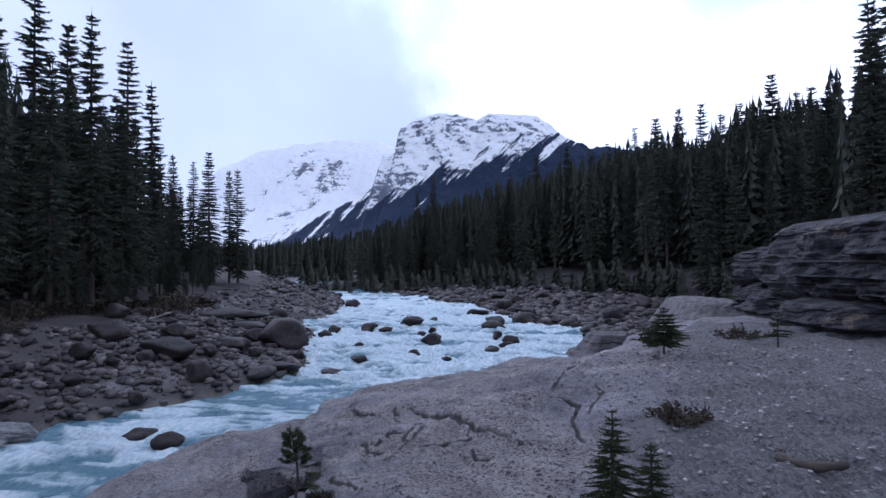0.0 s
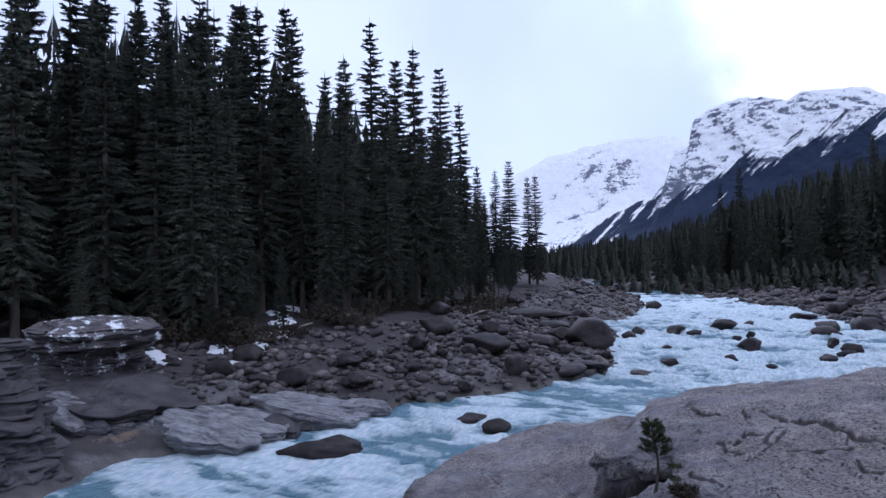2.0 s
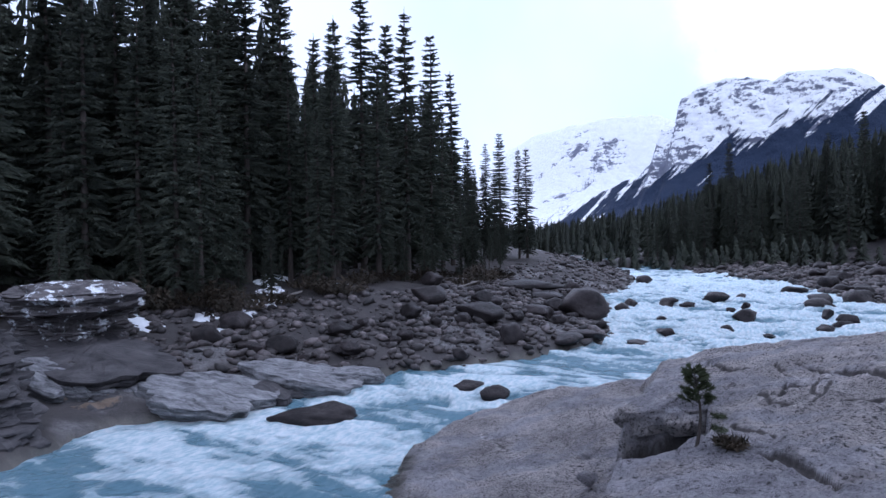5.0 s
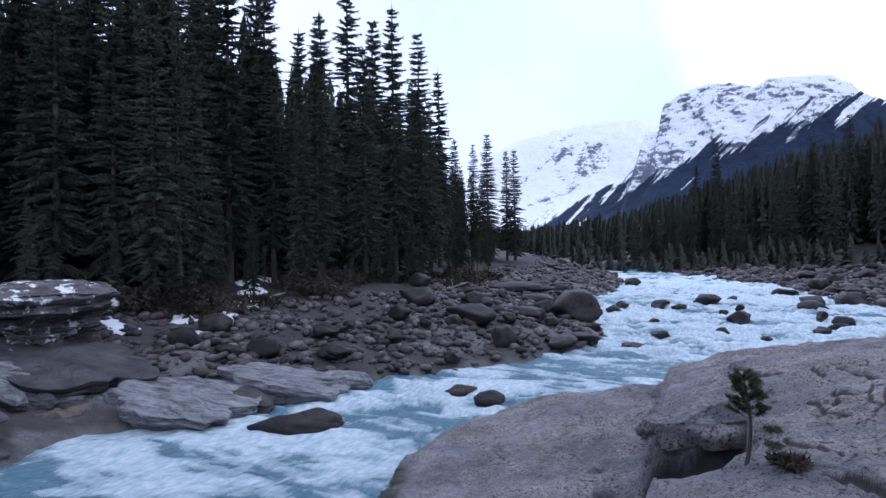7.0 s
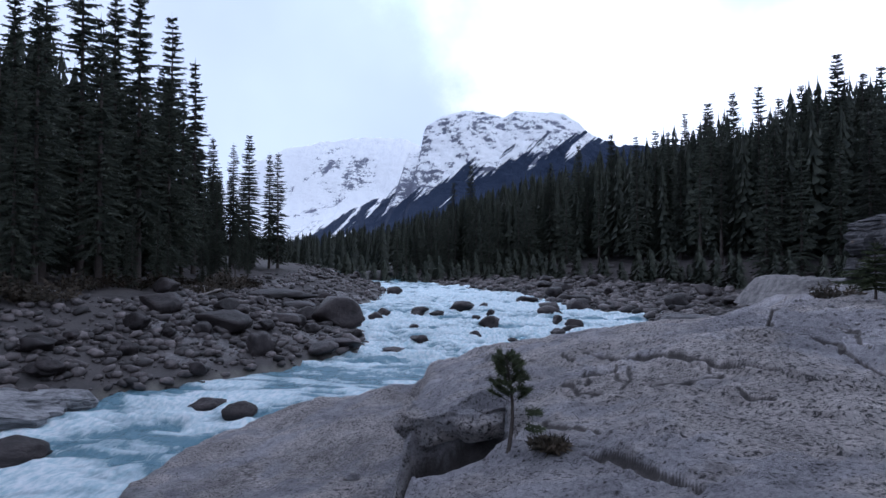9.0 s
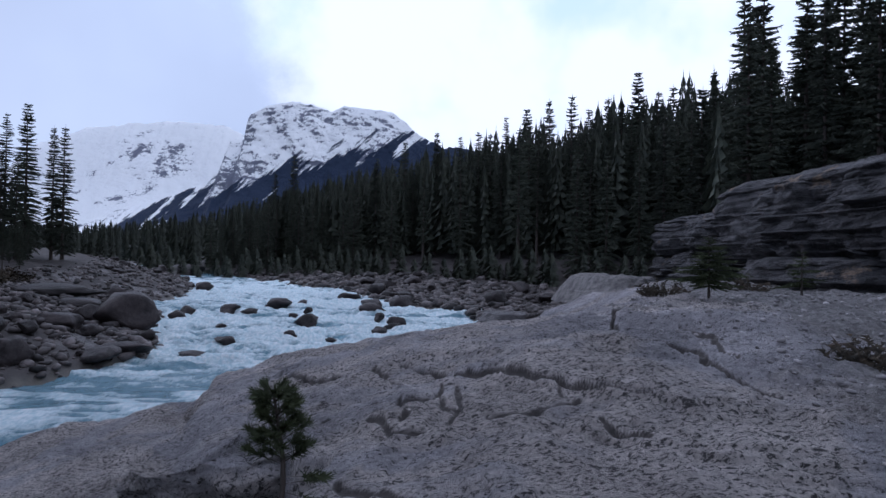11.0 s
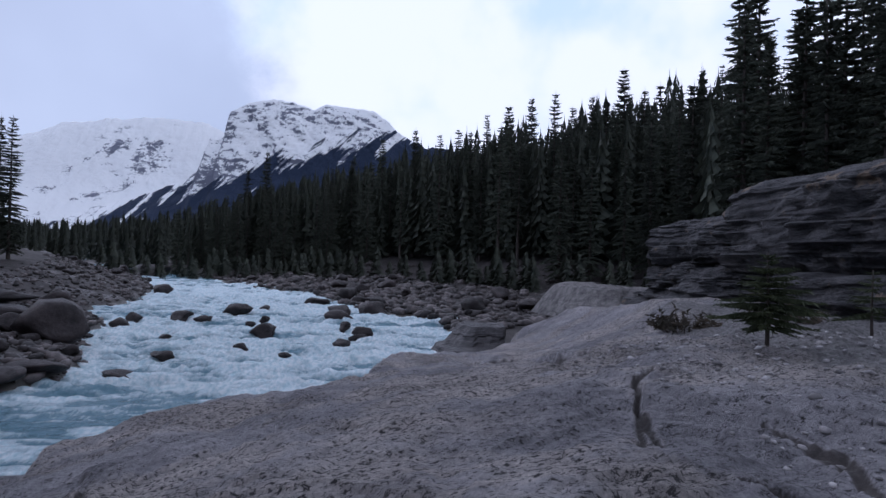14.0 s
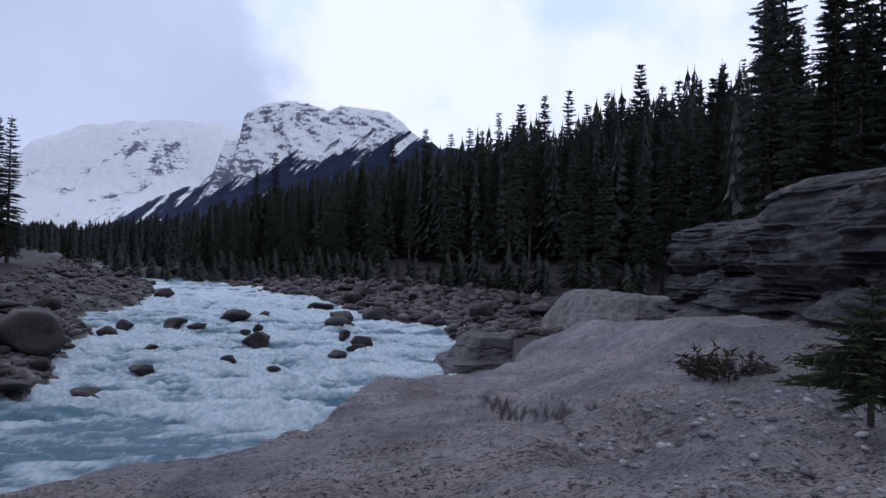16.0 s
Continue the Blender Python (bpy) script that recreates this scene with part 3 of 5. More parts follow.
wave = (fractal(rx * 0.45, ry * 0.95, 81, 4) - 0.5)
ripple = fractal(rx * 1.4, ry * 1.6, 91, 3) - 0.5
crest = 1 - 2 * np.abs(fractal(rx * 0.55 + ry * 0.15, ry * 1.5, 95, 4, 0.6) - 0.5) * 2
rz = water_level(ry) + wave * (0.12 + 0.62 * rapid + 0.5 * fall) + ripple * (0.04 + 0.16 * rapid + 0.18 * fall + 0.08 * pool) + (crest - 0.62) * (0.30 * rapid + 0.16 * fall + 0.05)
froth = fractal(rx * 0.35, ry * 0.8, 101, 5, 0.6)
middle = ease(0, 3, right_bank(ry) - rx) * ease(0, 2, rx - left_bank(ry))
foam = 0.16 + 0.04 * pool + 0.38 * np.exp(-((ry - 18.5) / 4.5) ** 2) + 0.56 * rapid + 0.55 * fall * middle + 0.6 * pool * ease(-8, -10.5, rx) * ease(2, 9, ry) + (froth - 0.5) * 2.4 + wave * 0.8 + (crest - 0.5) * 0.55
river_mesh = sheet("water", wx, wy, rz, water_material())
mask(river_mesh, "foam", np.clip(foam, -0.3, 1.2))
tagged(new("water", river_mesh), "fast turquoise glacial river with white rapids", "river", kind="structure")


# ---- mountains ----
def mountain(name, label, ridge, y0, depth, seed, mat, crags, ledges=4):
    """A massif whose crest follows the ridge line (x, height) and whose face falls steeply toward the valley."""
    px, pz = [p[0] for p in ridge], [p[1] for p in ridge]
    u = np.linspace(px[0], px[-1], 340)
    v = np.concatenate([np.linspace(0, 1, 120), np.linspace(1.02, 1.6, 6)])
    gu, gv = np.meshgrid(u, v)
    crest = np.interp(gu, px, pz) + 15 * (fractal(gu * 0.05, gu * 0, seed + 1, 5, 0.6) - 0.5)
    face = np.clip(gv, 0, 1)
    z = crest * (0.8 * face + 0.2 * ease(0.5, 1.0, face)) * np.where(gv > 1, 1 - (gv - 1) * 0.9, 1)
    rough = fractal(gu * 0.02, z * 0.025, seed, 6, 0.58) - 0.5
    spur = np.abs(fractal(gu * 0.013 + z * 0.008, z * 0.004, seed + 3, 5, 0.55) - 0.5) * 2
    keep = ease(0.0, 0.15, face)
    out = crags * keep * (1.5 * rough + 1.6 * (0.4 - spur))
    terrace = z / 27 + rough * 4.0
    out = out + ledges * keep * ((terrace - np.floor(terrace)) - 0.5) * ease(0.35, 0.6, face + rough)
    me = sheet(name, u, v, z, mat)
    co = np.stack([gu, y0 + depth * (gv - 1) - out, z - 4], -1).reshape(-1, 3)
    me.vertices.foreach_set("co", co.ravel())
    me.update()
    return tagged(new(name, me), label, "mountain", kind="structure")


mountain("backdrop_snowfield", "distant snow-covered mountain with grey rock bands under cloud",
         [(-1700, 60), (-1350, 150), (-1059, 242), (-981, 313), (-847, 363), (-679, 384), (-588, 390), (-463, 377), (-393, 346), (-150, 300), (200, 240)],
         1900, 420, 5, mountain_material("snowfield", 11, -1500, 0.0, 1.06, 2.4), 6, 2)
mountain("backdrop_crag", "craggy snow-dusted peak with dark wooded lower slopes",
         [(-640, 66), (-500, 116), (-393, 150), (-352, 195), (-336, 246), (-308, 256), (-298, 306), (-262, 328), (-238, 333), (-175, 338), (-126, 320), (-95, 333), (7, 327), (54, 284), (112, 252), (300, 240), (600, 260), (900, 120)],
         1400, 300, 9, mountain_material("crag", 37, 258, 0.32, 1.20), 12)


# ---- stones ----
def stone_mesh(name, seed, mat, level=3, flat=0.6, lumps=0.34, smooth=True, facets=11):
    bm = bmesh.new()
    bmesh.ops.create_icosphere(bm, subdivisions=level, radius=0.5)
    rnd = random.Random(seed)
    off = Vector((rnd.uniform(-50, 50), rnd.uniform(-50, 50), rnd.uniform(-50, 50)))
    planes = [(Vector((rnd.gauss(0, 1), rnd.gauss(0, 1), rnd.gauss(0, 0.8))).normalized(), rnd.uniform(0.24, 0.42)) for _ in range(facets)]
    for v in bm.verts:
        p = v.co.copy()
        for n, d in planes:
            over = p.dot(n) - d
            if over > 0:
                p -= n * over * 0.95
        p *= 1 + lumps * 0.7 * noise.noise(p * 2.3 + off) + 0.12 * noise.noise(p * 6 + off)
        p.z *= flat
        v.co = p
    me = bpy.data.meshes.new(name)
    bm.to_mesh(me)
    bm.free()
    me.materials.append(mat)
    me.polygons.foreach_set("use_smooth", [smooth] * len(me.polygons))
    return me


STONES = [stone_mesh("boulder", k, BOULDER, 3, random.uniform(0.5, 0.8)) for k in range(9)]
rocks = random.Random(4)


def boulder(x, y, wide, tall=None, sunk=0.25, base=None, label="dark rounded river boulder", group="", kind=0, deep=None):
    ob = new("boulder", STONES[(kind or rocks.randrange(99)) % len(STONES)])
    tall = tall or wide * rocks.uniform(0.5, 0.75)
    ground = base if base is not None else floor_at(x, y)
    deep = deep or wide * rocks.uniform(0.75, 1.1)
    ob.matrix_basis = Matrix.Translation((x, y, ground + tall * (0.5 - sunk))) @ Matrix.Rotation(rocks.uniform(0, 6.3), 4, "Z") @ Matrix.Diagonal((wide * 1.12, deep, tall * 1.5, 1))
    return tagged(ob, label, "boulder", group)


# boulders standing in the rapids: x, y, width
for x, y, wide in [(-8.4, 48.7, 1.9), (-9.5, 43.6, 1.5), (-11.1, 44.2, 1.9), (-13.4, 43.2, 1.1), (-5.2, 38.2, 1.5), (-7.0, 50.4, 1.1), (-3.9, 56.2, 1.9),
                   (-1.8, 48.9, 2.1), (-1.1, 41.0, 1.1), (0.1, 38.2, 1.2), (0.6, 49.5, 2.5), (-8.0, 31.0, 1.0), (-1.05, 34.6, 1.0), (-0.2, 37.1, 0.9),
                   (-1.5, 45.5, 2.1), (-0.4, 56.0, 2.6), (-13.2, 40.4, 1.3), (-5.4, 33.5, 0.7), (-3.2, 31.5, 0.6), (-9.6, 36.5, 0.7), (-18.2, 64.0, 1.8), (-6.5, 42, 0.7)]:
    boulder(x, y, wide, sunk=0.35, base=float(water_level(y)) + 0.06, label="dark wet boulder standing in white rapids", group="boulders in the rapids")
boulder(-5.1, 38.1, 0.55, 0.5, 0.2, float(water_level(38)) + 0.73, "small brown stone perched on a wet boulder")
boulder(-13.2, 32.6, 3.3, 2.3, 0.15, label="huge dark rounded boulder at the river's edge", kind=3)
dome = boulder(-13.3, 10.4, 2.7, 0.95, 0.42, -2.75, "smooth domed red-brown boulder in white water", kind=2, deep=1.5)
dome.data = stone_mesh("boulder", 210, BOULDER, 4, 0.75, 0.10, True, 1)
dome.matrix_basis = pose(-13.3, 10.4, -2.74, 0, 0, 30) @ Matrix.Diagonal((2.7, 1.7, 1.35, 1))
boulder(-9.6, 15.0, 1.1, 0.7, 0.35, -2.75, "dark boulder splitting a small cascade", kind=4)
boulder(-11.2, 15.8, 1.3, 0.6, 0.4, -2.75, "dark boulder splitting a small cascade", kind=5)
boulder(-8.3, 27.4, 1.7, 0.5, 0.4, -2.6, "flat boulder awash in the rapids", kind=6)
for x, y, wide, tall in [(-19.0, 25.0, 2.1, 1.3), (-15.4, 24.2, 2.4, 1.1), (-12.7, 22.3, 1.5, 1.1), (-21.0, 12.7, 1.4, 1.0), (-19.0, 14.6, 1.4, 0.8), (-16.2, 19.0, 0.85, 0.6),
                         (-22.5, 15.5, 1.6, 1.0), (-17.6, 21.5, 1.2, 0.8), (-18.4, 17.4, 1.3, 0.9), (-16.8, 16.2, 1.2, 0.8), (-11.0, 24.6, 1.6, 0.6), (-14.0, 28.2, 2.0, 0.9),
                         (-17.5, 28.5, 1.7, 0.9), (-15.2, 33.5, 1.8, 1.0), (-19.5, 47.0, 1.7, 1.3), (-22.0, 30.0, 1.6, 1.0), (-10.6, 26.3, 1.9, 0.55)]:
    boulder(x, y, wide, tall, 0.2, label="grey-brown boulder among cobbles on the bank", group="bank boulders")
for x, y, wide, tall in [(-19.5, 39.5, 5.0, 0.9), (-28.8, 92, 8.5, 2.8), (-17.0, 37.0, 3.2, 0.8)]:
    boulder(x, y, wide, tall, 0.2, label="broad flat slab of rock beside the river", kind=7)
for k in range(150):
    y = rocks.uniform(12.5, 44)
    d = rocks.uniform(0.1, 10.5) * rocks.uniform(0.4, 1)
    wide = 0.28 + 0.85 * rocks.random() ** 3
    boulder(float(left_bank(y)) - d, y, wide, sunk=0.15, label="rounded cobble on the stony river bank", group="bank cobbles")
for k in range(60):
    y = rocks.uniform(44, 82)
    d = rocks.uniform(0.2, 20) * rocks.uniform(0.3, 1)
    wide = 0.5 + 1.5 * rocks.random() ** 2.5
    boulder(float(right_bank(y)) + d - 1, y, wide, sunk=0.15, label="grey boulder on the far cobble bank", group="far bank boulders")
for k in range(22):
    y = rocks.uniform(62, 92)
    boulder(float(left_bank(y)) - rocks.uniform(0.2, 10), y, 0.6 + 1.5 * rocks.random() ** 2, sunk=0.15, label="grey boulder on the upstream bank", group="upstream boulders")


BLOCKS = [stone_mesh("rock_block", 70 + k, BEDROCK, 3, 0.7, 0.12) for k in range(4)]
for k, (x, y, wide, tall, z) in enumerate([(-2.45, 6.6, 0.5, 0.4, -0.42), (-2.85, 7.4, 0.5, 0.4, -0.62), 
                                           (-3.0, 8.5, 0.45, 0.35, -0.78), (-3.3, 6.2, 0.35, 0.25, -1.5), (-3.9, 7.7, 0.3, 0.2, -1.68), (-3.4, 10.4, 0.5, 0.4, -0.8)]):
    ob = new("rock_block", BLOCKS[k % 4])
    ob.matrix_basis = Matrix.Translation((x, y, z)) @ Matrix.Rotation(k * 1.3, 4, "Z") @ Matrix.Diagonal((wide * 1.2, wide, tall * 1.5, 1))
    tagged(ob, "angular broken limestone block at the slab's edge", "rock", "broken blocks")


def pebble_field(name, label, count, place, low, high, seed, mat=PEBBLE):
    """Many small angular stones as one sheet of stuff."""
    rnd = random.Random(seed)
    bm = bmesh.new()
    bmesh.ops.create_icosphere(bm, subdivisions=1, radius=0.5)
    shape = [v.co.copy() for v in bm.verts]
    tris = [[v.index for v in f.verts] for f in bm.faces]
    bm.free()
    pos = [place(rnd) for _ in range(count)]
    zs = land(np.array([p[0] for p in pos]), np.array([p[1] for p in pos]))[0]
    verts, faces = [], []
    for (x, y), z in zip(pos, zs):
        s = low + (high - low) * rnd.random() ** 2.5
        m = Matrix.Translation((x, y, z + s * 0.12)) @ Euler((rnd.uniform(-0.4, 0.4), rnd.uniform(-0.4, 0.4), rnd.uniform(0, 6))).to_matrix().to_4x4() @ Matrix.Diagonal((s * rnd.uniform(0.9, 1.5), s, s * 0.6, 1))
        n = len(verts)
        verts += [m @ (c * rnd.uniform(0.75, 1.2)) for c in shape]
        faces += [[n + i for i in t] for t in tris]
    return tagged(new(name, mesh(name, verts, faces, mat)), label, "stones", kind="stuff")


def on_left(r):
    y = r.uniform(9, 48) if r.random() < 0.75 else r.uniform(48, 88)
    return float(left_bank(y)) - r.uniform(-0.1, 11), y


def on_far(r):
    y = r.uniform(40, 92)
    return float(right_bank(y)) + r.uniform(-1, 26) * r.uniform(0.3, 1), y


def on_gravel(r):
    return r.uniform(2.4, 9), r.uniform(0.5, 11)


pebble_field("cobbles", "grey-brown cobbles covering the left bank", 6800, on_left, 0.08, 0.62, 1)
pebble_field("far_cobbles", "grey cobbles covering the far bank", 3200, on_far, 0.2, 1.1, 2)
pebble_field("gravel_stones", "loose angular grey gravel lying on bedrock", 3200, on_gravel, 0.02, 0.09, 3, GRAVEL)


# ---- layered rock ----
def outcrop(name, label, x, y, rx, ry, z0, z1, seed, mat, profile=((0, 1), (1, 0.8)), lean=(0, 0), turn=0.0, dip=(0, 0), bed=0.7, step=0.05, ragged=0.10, power=3.0, lobes=0.16):
    """An outcrop of thin-bedded limestone: thick beds, each a mesh of its own, whose faces are cut into many thin courses."""
    rnd = random.Random(seed)
    root = new(name)
    root.matrix_basis = pose(x, y, z0, dip[0], dip[1], turn)
    h = z1 - z0
    courses, z = [], 0.0
    while z < h + 0.5:
        t = rnd.choice((0.04, 0.06, 0.08, 0.12, 0.2))
        courses.append((z, rnd.uniform(-1, 0.75)))
        z += t
    cz, cv = [c[0] for c in courses], [c[1] for c in courses]
    count = max(70, int((rx + ry) * 22))
    pk, pv = [p[0] for p in profile], [p[1] for p in profile]

    def rim(a, z):
        c, q = math.cos(a), math.sin(a)
        k = z / h
        r = (abs(c) ** power + abs(q) ** power) ** (-1 / power)
        r *= 1 + lobes * noise.fractal(Vector((c * 1.3 + seed, q * 1.3, z * 0.25)), 1.0, 2.0, 3)
        zz = z + 0.10 * noise.noise(Vector((c * 2.5 + seed, q * 2.5, 0.3 * z)))
        course = cv[max(0, int(np.searchsorted(cz, zz)) - 1)]
        wx, wy = c * rx, q * ry
        cut = ragged * course * (0.5 + noise.noise(Vector((wx * 0.7, wy * 0.7, z + seed)))) + 0.9 * ragged * noise.fractal(Vector((wx * 1.6, wy * 1.6, z * 3 + seed)), 0.9, 2.0, 4)
        cut += 0.9 * ragged * noise.cell(Vector((wx * 0.8 + 0.4 * z, wy * 0.8 + seed, z * 1.6)))
        size = float(np.interp(k, pk, pv))
        return Vector((lean[0] * k + c * (rx * r * size + cut), lean[1] * k + q * (ry * r * size + cut), z))

    levels = int(math.ceil(h / step))
    per = max(2, int(bed / step))
    start = 0
    while start < levels:
        stop = min(levels, start + per + rnd.randrange(-2, 3))
        if levels - stop < 3:
            stop = levels
        verts, faces = [], []
        for lv in range(start, stop + 1):
            for i in range(count):
                verts.append(rim(2 * math.pi * i / count, lv * h / levels))
        rows = stop - start
        for j in range(rows):
            for i in range(count):
                a, b = j * count + i, j * count + (i + 1) % count
                faces.append((a, b, b + count, a + count))
        last = rows * count
        for ring in (0.93, 0.82, 0.66, 0.45, 0.22):
            n0 = len(verts)
            for i in range(count):
                p = verts[last + i]
                q = Vector((lean[0], lean[1], p.z)).lerp(p, ring)
                q.z += (1 - ring) * 0.10 + 0.22 * noise.fractal(Vector((q.x * 0.7, q.y * 0.7, seed)), 0.9, 2.0, 4) * min(1, (1 - ring) * 6)
                verts.append(q)
            base = last if ring == 0.93 else n0 - count
            for i in range(count):
                j = (i + 1) % count
                faces.append((base + i, base + j, n0 + j, n0 + i))
        faces.append([len(verts) - count + i for i in range(count)])
        part("bed", mesh("bed", verts, faces, mat, False), root)
        start = stop
    return tagged(root, label, "rock outcrop")


outcrop("rock_bluff", "tall grey layered limestone bluff with overhanging beds", 13.9, 15.0, 4.6, 5.3, 0.5, 4.0, 3, STRATA,
        ((0, 0.88), (0.3, 0.9), (0.38, 0.93), (0.46, 1.0), (0.7, 0.99), (0.88, 0.97), (0.95, 0.93), (1, 0.86)), (0.1, 0.1), ragged=0.2, lobes=0.08, power=6, bed=1.3)
outcrop("rock_bluff", "thick overhanging shoulder bed of the layered limestone bluff", 12.5, 23.4, 2.8, 2.9, 1.9, 3.4, 8, STRATA,
        ((0, 0.84), (0.22, 0.96), (0.5, 1.0), (0.8, 0.97), (1, 0.80)), (0.3, -0.2), ragged=0.16, lobes=0.16, power=3.5, bed=0.5, step=0.04)
outcrop("rock_bluff", "thin-bedded receding strata under the bluff's shoulder", 12.3, 22.9, 3.1, 3.5, 0.1, 2.0, 9, STRATA,
        ((0, 1.14), (0.3, 1.08), (0.5, 0.97), (0.8, 0.9), (1, 0.84)), (0.2, 0), ragged=0.22, step=0.04, lobes=0.16, bed=0.4)
outcrop("rock_bluff", "thin-bedded foot of the layered limestone bluff", 10.9, 19.6, 2.6, 3.2, 0.3, 1.8, 12, STRATA,
        ((0, 1.1), (0.35, 0.98), (0.5, 0.88), (1, 0.78)), (0.5, 0.2), ragged=0.22, step=0.04, lobes=0.2, bed=0.4)
outcrop("rock_ledge", "low pale limestone bench at the bluff's foot", 10.6, 14.9, 2.2, 2.7, 0.5, 1.68, 14, STRATA,
        ((0, 1.08), (0.5, 0.92), (0.6, 1.0), (1, 0.92)), (0.2, 0), ragged=0.14, step=0.04, lobes=0.2, bed=0.6)
outcrop("rock_overhang", "overhanging limestone lip above a dark hollow", -1.8, 5.85, 0.9, 0.66, -0.32, 0.02, 44, BEDROCK, ((0, 0.86), (0.4, 0.95), (0.7, 1.0), (1, 0.9)), (0, 0), 8, (4, -10), bed=0.18, step=0.03, ragged=0.12, lobes=0.35)
outcrop("rock_block", "smooth pale block of limestone beside the bluff", 9.6, 29.0, 1.9, 3.4, -0.3, 0.9, 15, BLOCKSTONE, ((0, 1.08), (1, 0.82)), (0.3, 0.3), ragged=0.035, bed=2, power=5)
outcrop("rock_ledge", "dark wet rock ledge jutting into the river", 5.0, 33.4, 1.8, 2.0, -2.7, -1.15, 18, DARKSTONE, ((0, 1.1), (0.4, 1.0), (0.45, 0.8), (1, 0.6)), (0.7, 0.3), ragged=0.08)
outcrop("snowy_rock", "mushroom-shaped layered rock with patchy snow on top", -25.0, 9.6, 2.1, 2.1, -1.2, 1.1, 23, SNOWROCK, ((0, 0.7), (0.45, 0.75), (0.6, 1.0), (0.85, 1.08), (1, 0.85)), (0.1, 0), ragged=0.25, lobes=0.25)


def plate(x, y, rx, ry, z, thick, seed, turn, mat, label, dip=(3, 11)):
    """One tilted slab of bedded limestone with a broken outline."""
    outcrop("rock_plate", label, x, y, rx, ry, z, z + thick, seed, mat, ((0, 0.9), (0.5, 0.95), (0.7, 1.0), (1, 0.98)), (0, 0), turn, dip,
            bed=3, step=0.035, ragged=0.10, power=3.0, lobes=0.45)


plate(-17.2, 9.6, 2.1, 1.6, -2.75, 0.62, 29, 25, WETSLAB, "flat wet limestone slab dipping into the river", (4, 10))
plate(-16.4, 13.2, 1.8, 1.3, -2.7, 0.6, 33, 35, WETSLAB, "flat wet limestone slab dipping into the river", (4, 11))
plate(-17.0, 11.4, 1.5, 0.9, -2.8, 0.5, 36, 15, DARKSTONE, "low dark slab between larger wet slabs", (3, 9))
plate(-15.2, 14.6, 0.9, 0.7, -2.75, 0.5, 37, 60, WETSLAB, "small wet limestone block beside a cascade", (5, 6))
for k in range(13):
    f = k / 12
    plate(-19.0 - 3.4 * f + 0.5 * math.sin(k * 2.1), 8.3 - 1.2 * f + 1.0 * math.sin(k * 1.7), 1.9 + 0.4 * math.sin(k * 3.3), 1.0 + 0.35 * math.cos(k * 2.3),
          -2.75 + 1.25 * f, 0.22 + 0.1 * (k % 3), 140 + k, 22 + 9 * math.sin(k * 2.9), WETSLAB if k % 3 else STRATA, "tilted thin-bedded limestone plate stacked at the water", (5, 12))
plate(-22.5, 8.6, 3.2, 2.2, -2.3, 1.2, 160, 15, DARKSTONE, "dark rock core under tilted limestone plates", (4, 8))
outcrop("rock_wall", "dark layered rock wall rising from the river", -22.6, 3.0, 4.0, 2.8, -3.1, 0.9, 35, DARKSTONE, ((0, 1.0), (0.3, 0.92), (0.5, 1.0), (1, 0.85)), (-0.4, -0.3), ragged=0.3, lobes=0.3)


outcrop("rock_wall", "dark layered rock wall rising from the river", -18.6, 3.4, 2.2, 1.8, -3.2, -1.1, 39, DARKSTONE, ((0, 1.05), (0.4, 0.95), (1, 0.7)), (-0.8, 0.0), 15, (3, 6), ragged=0.3, lobes=0.3)

# ---- trees ----
def tube(rings, sides=7):
    """Vertices and faces of a tapered limb through (centre, radius) rings."""
    verts, faces = [], []
    for c, r in rings:
        for i in range(sides):
            a = 2 * math.pi * i / sides
            verts.append((c[0] + r * math.cos(a), c[1] + r * math.sin(a), c[2]))
    for j in range(len(rings) - 1):
        for i in range(sides):
            a, b = j * sides + i, j * sides + (i + 1) % sides
            faces.append((a, b, b + sides, a + sides))
    faces.append(list(range((len(rings) - 1) * sides, len(rings) * sides)))
    return verts, faces


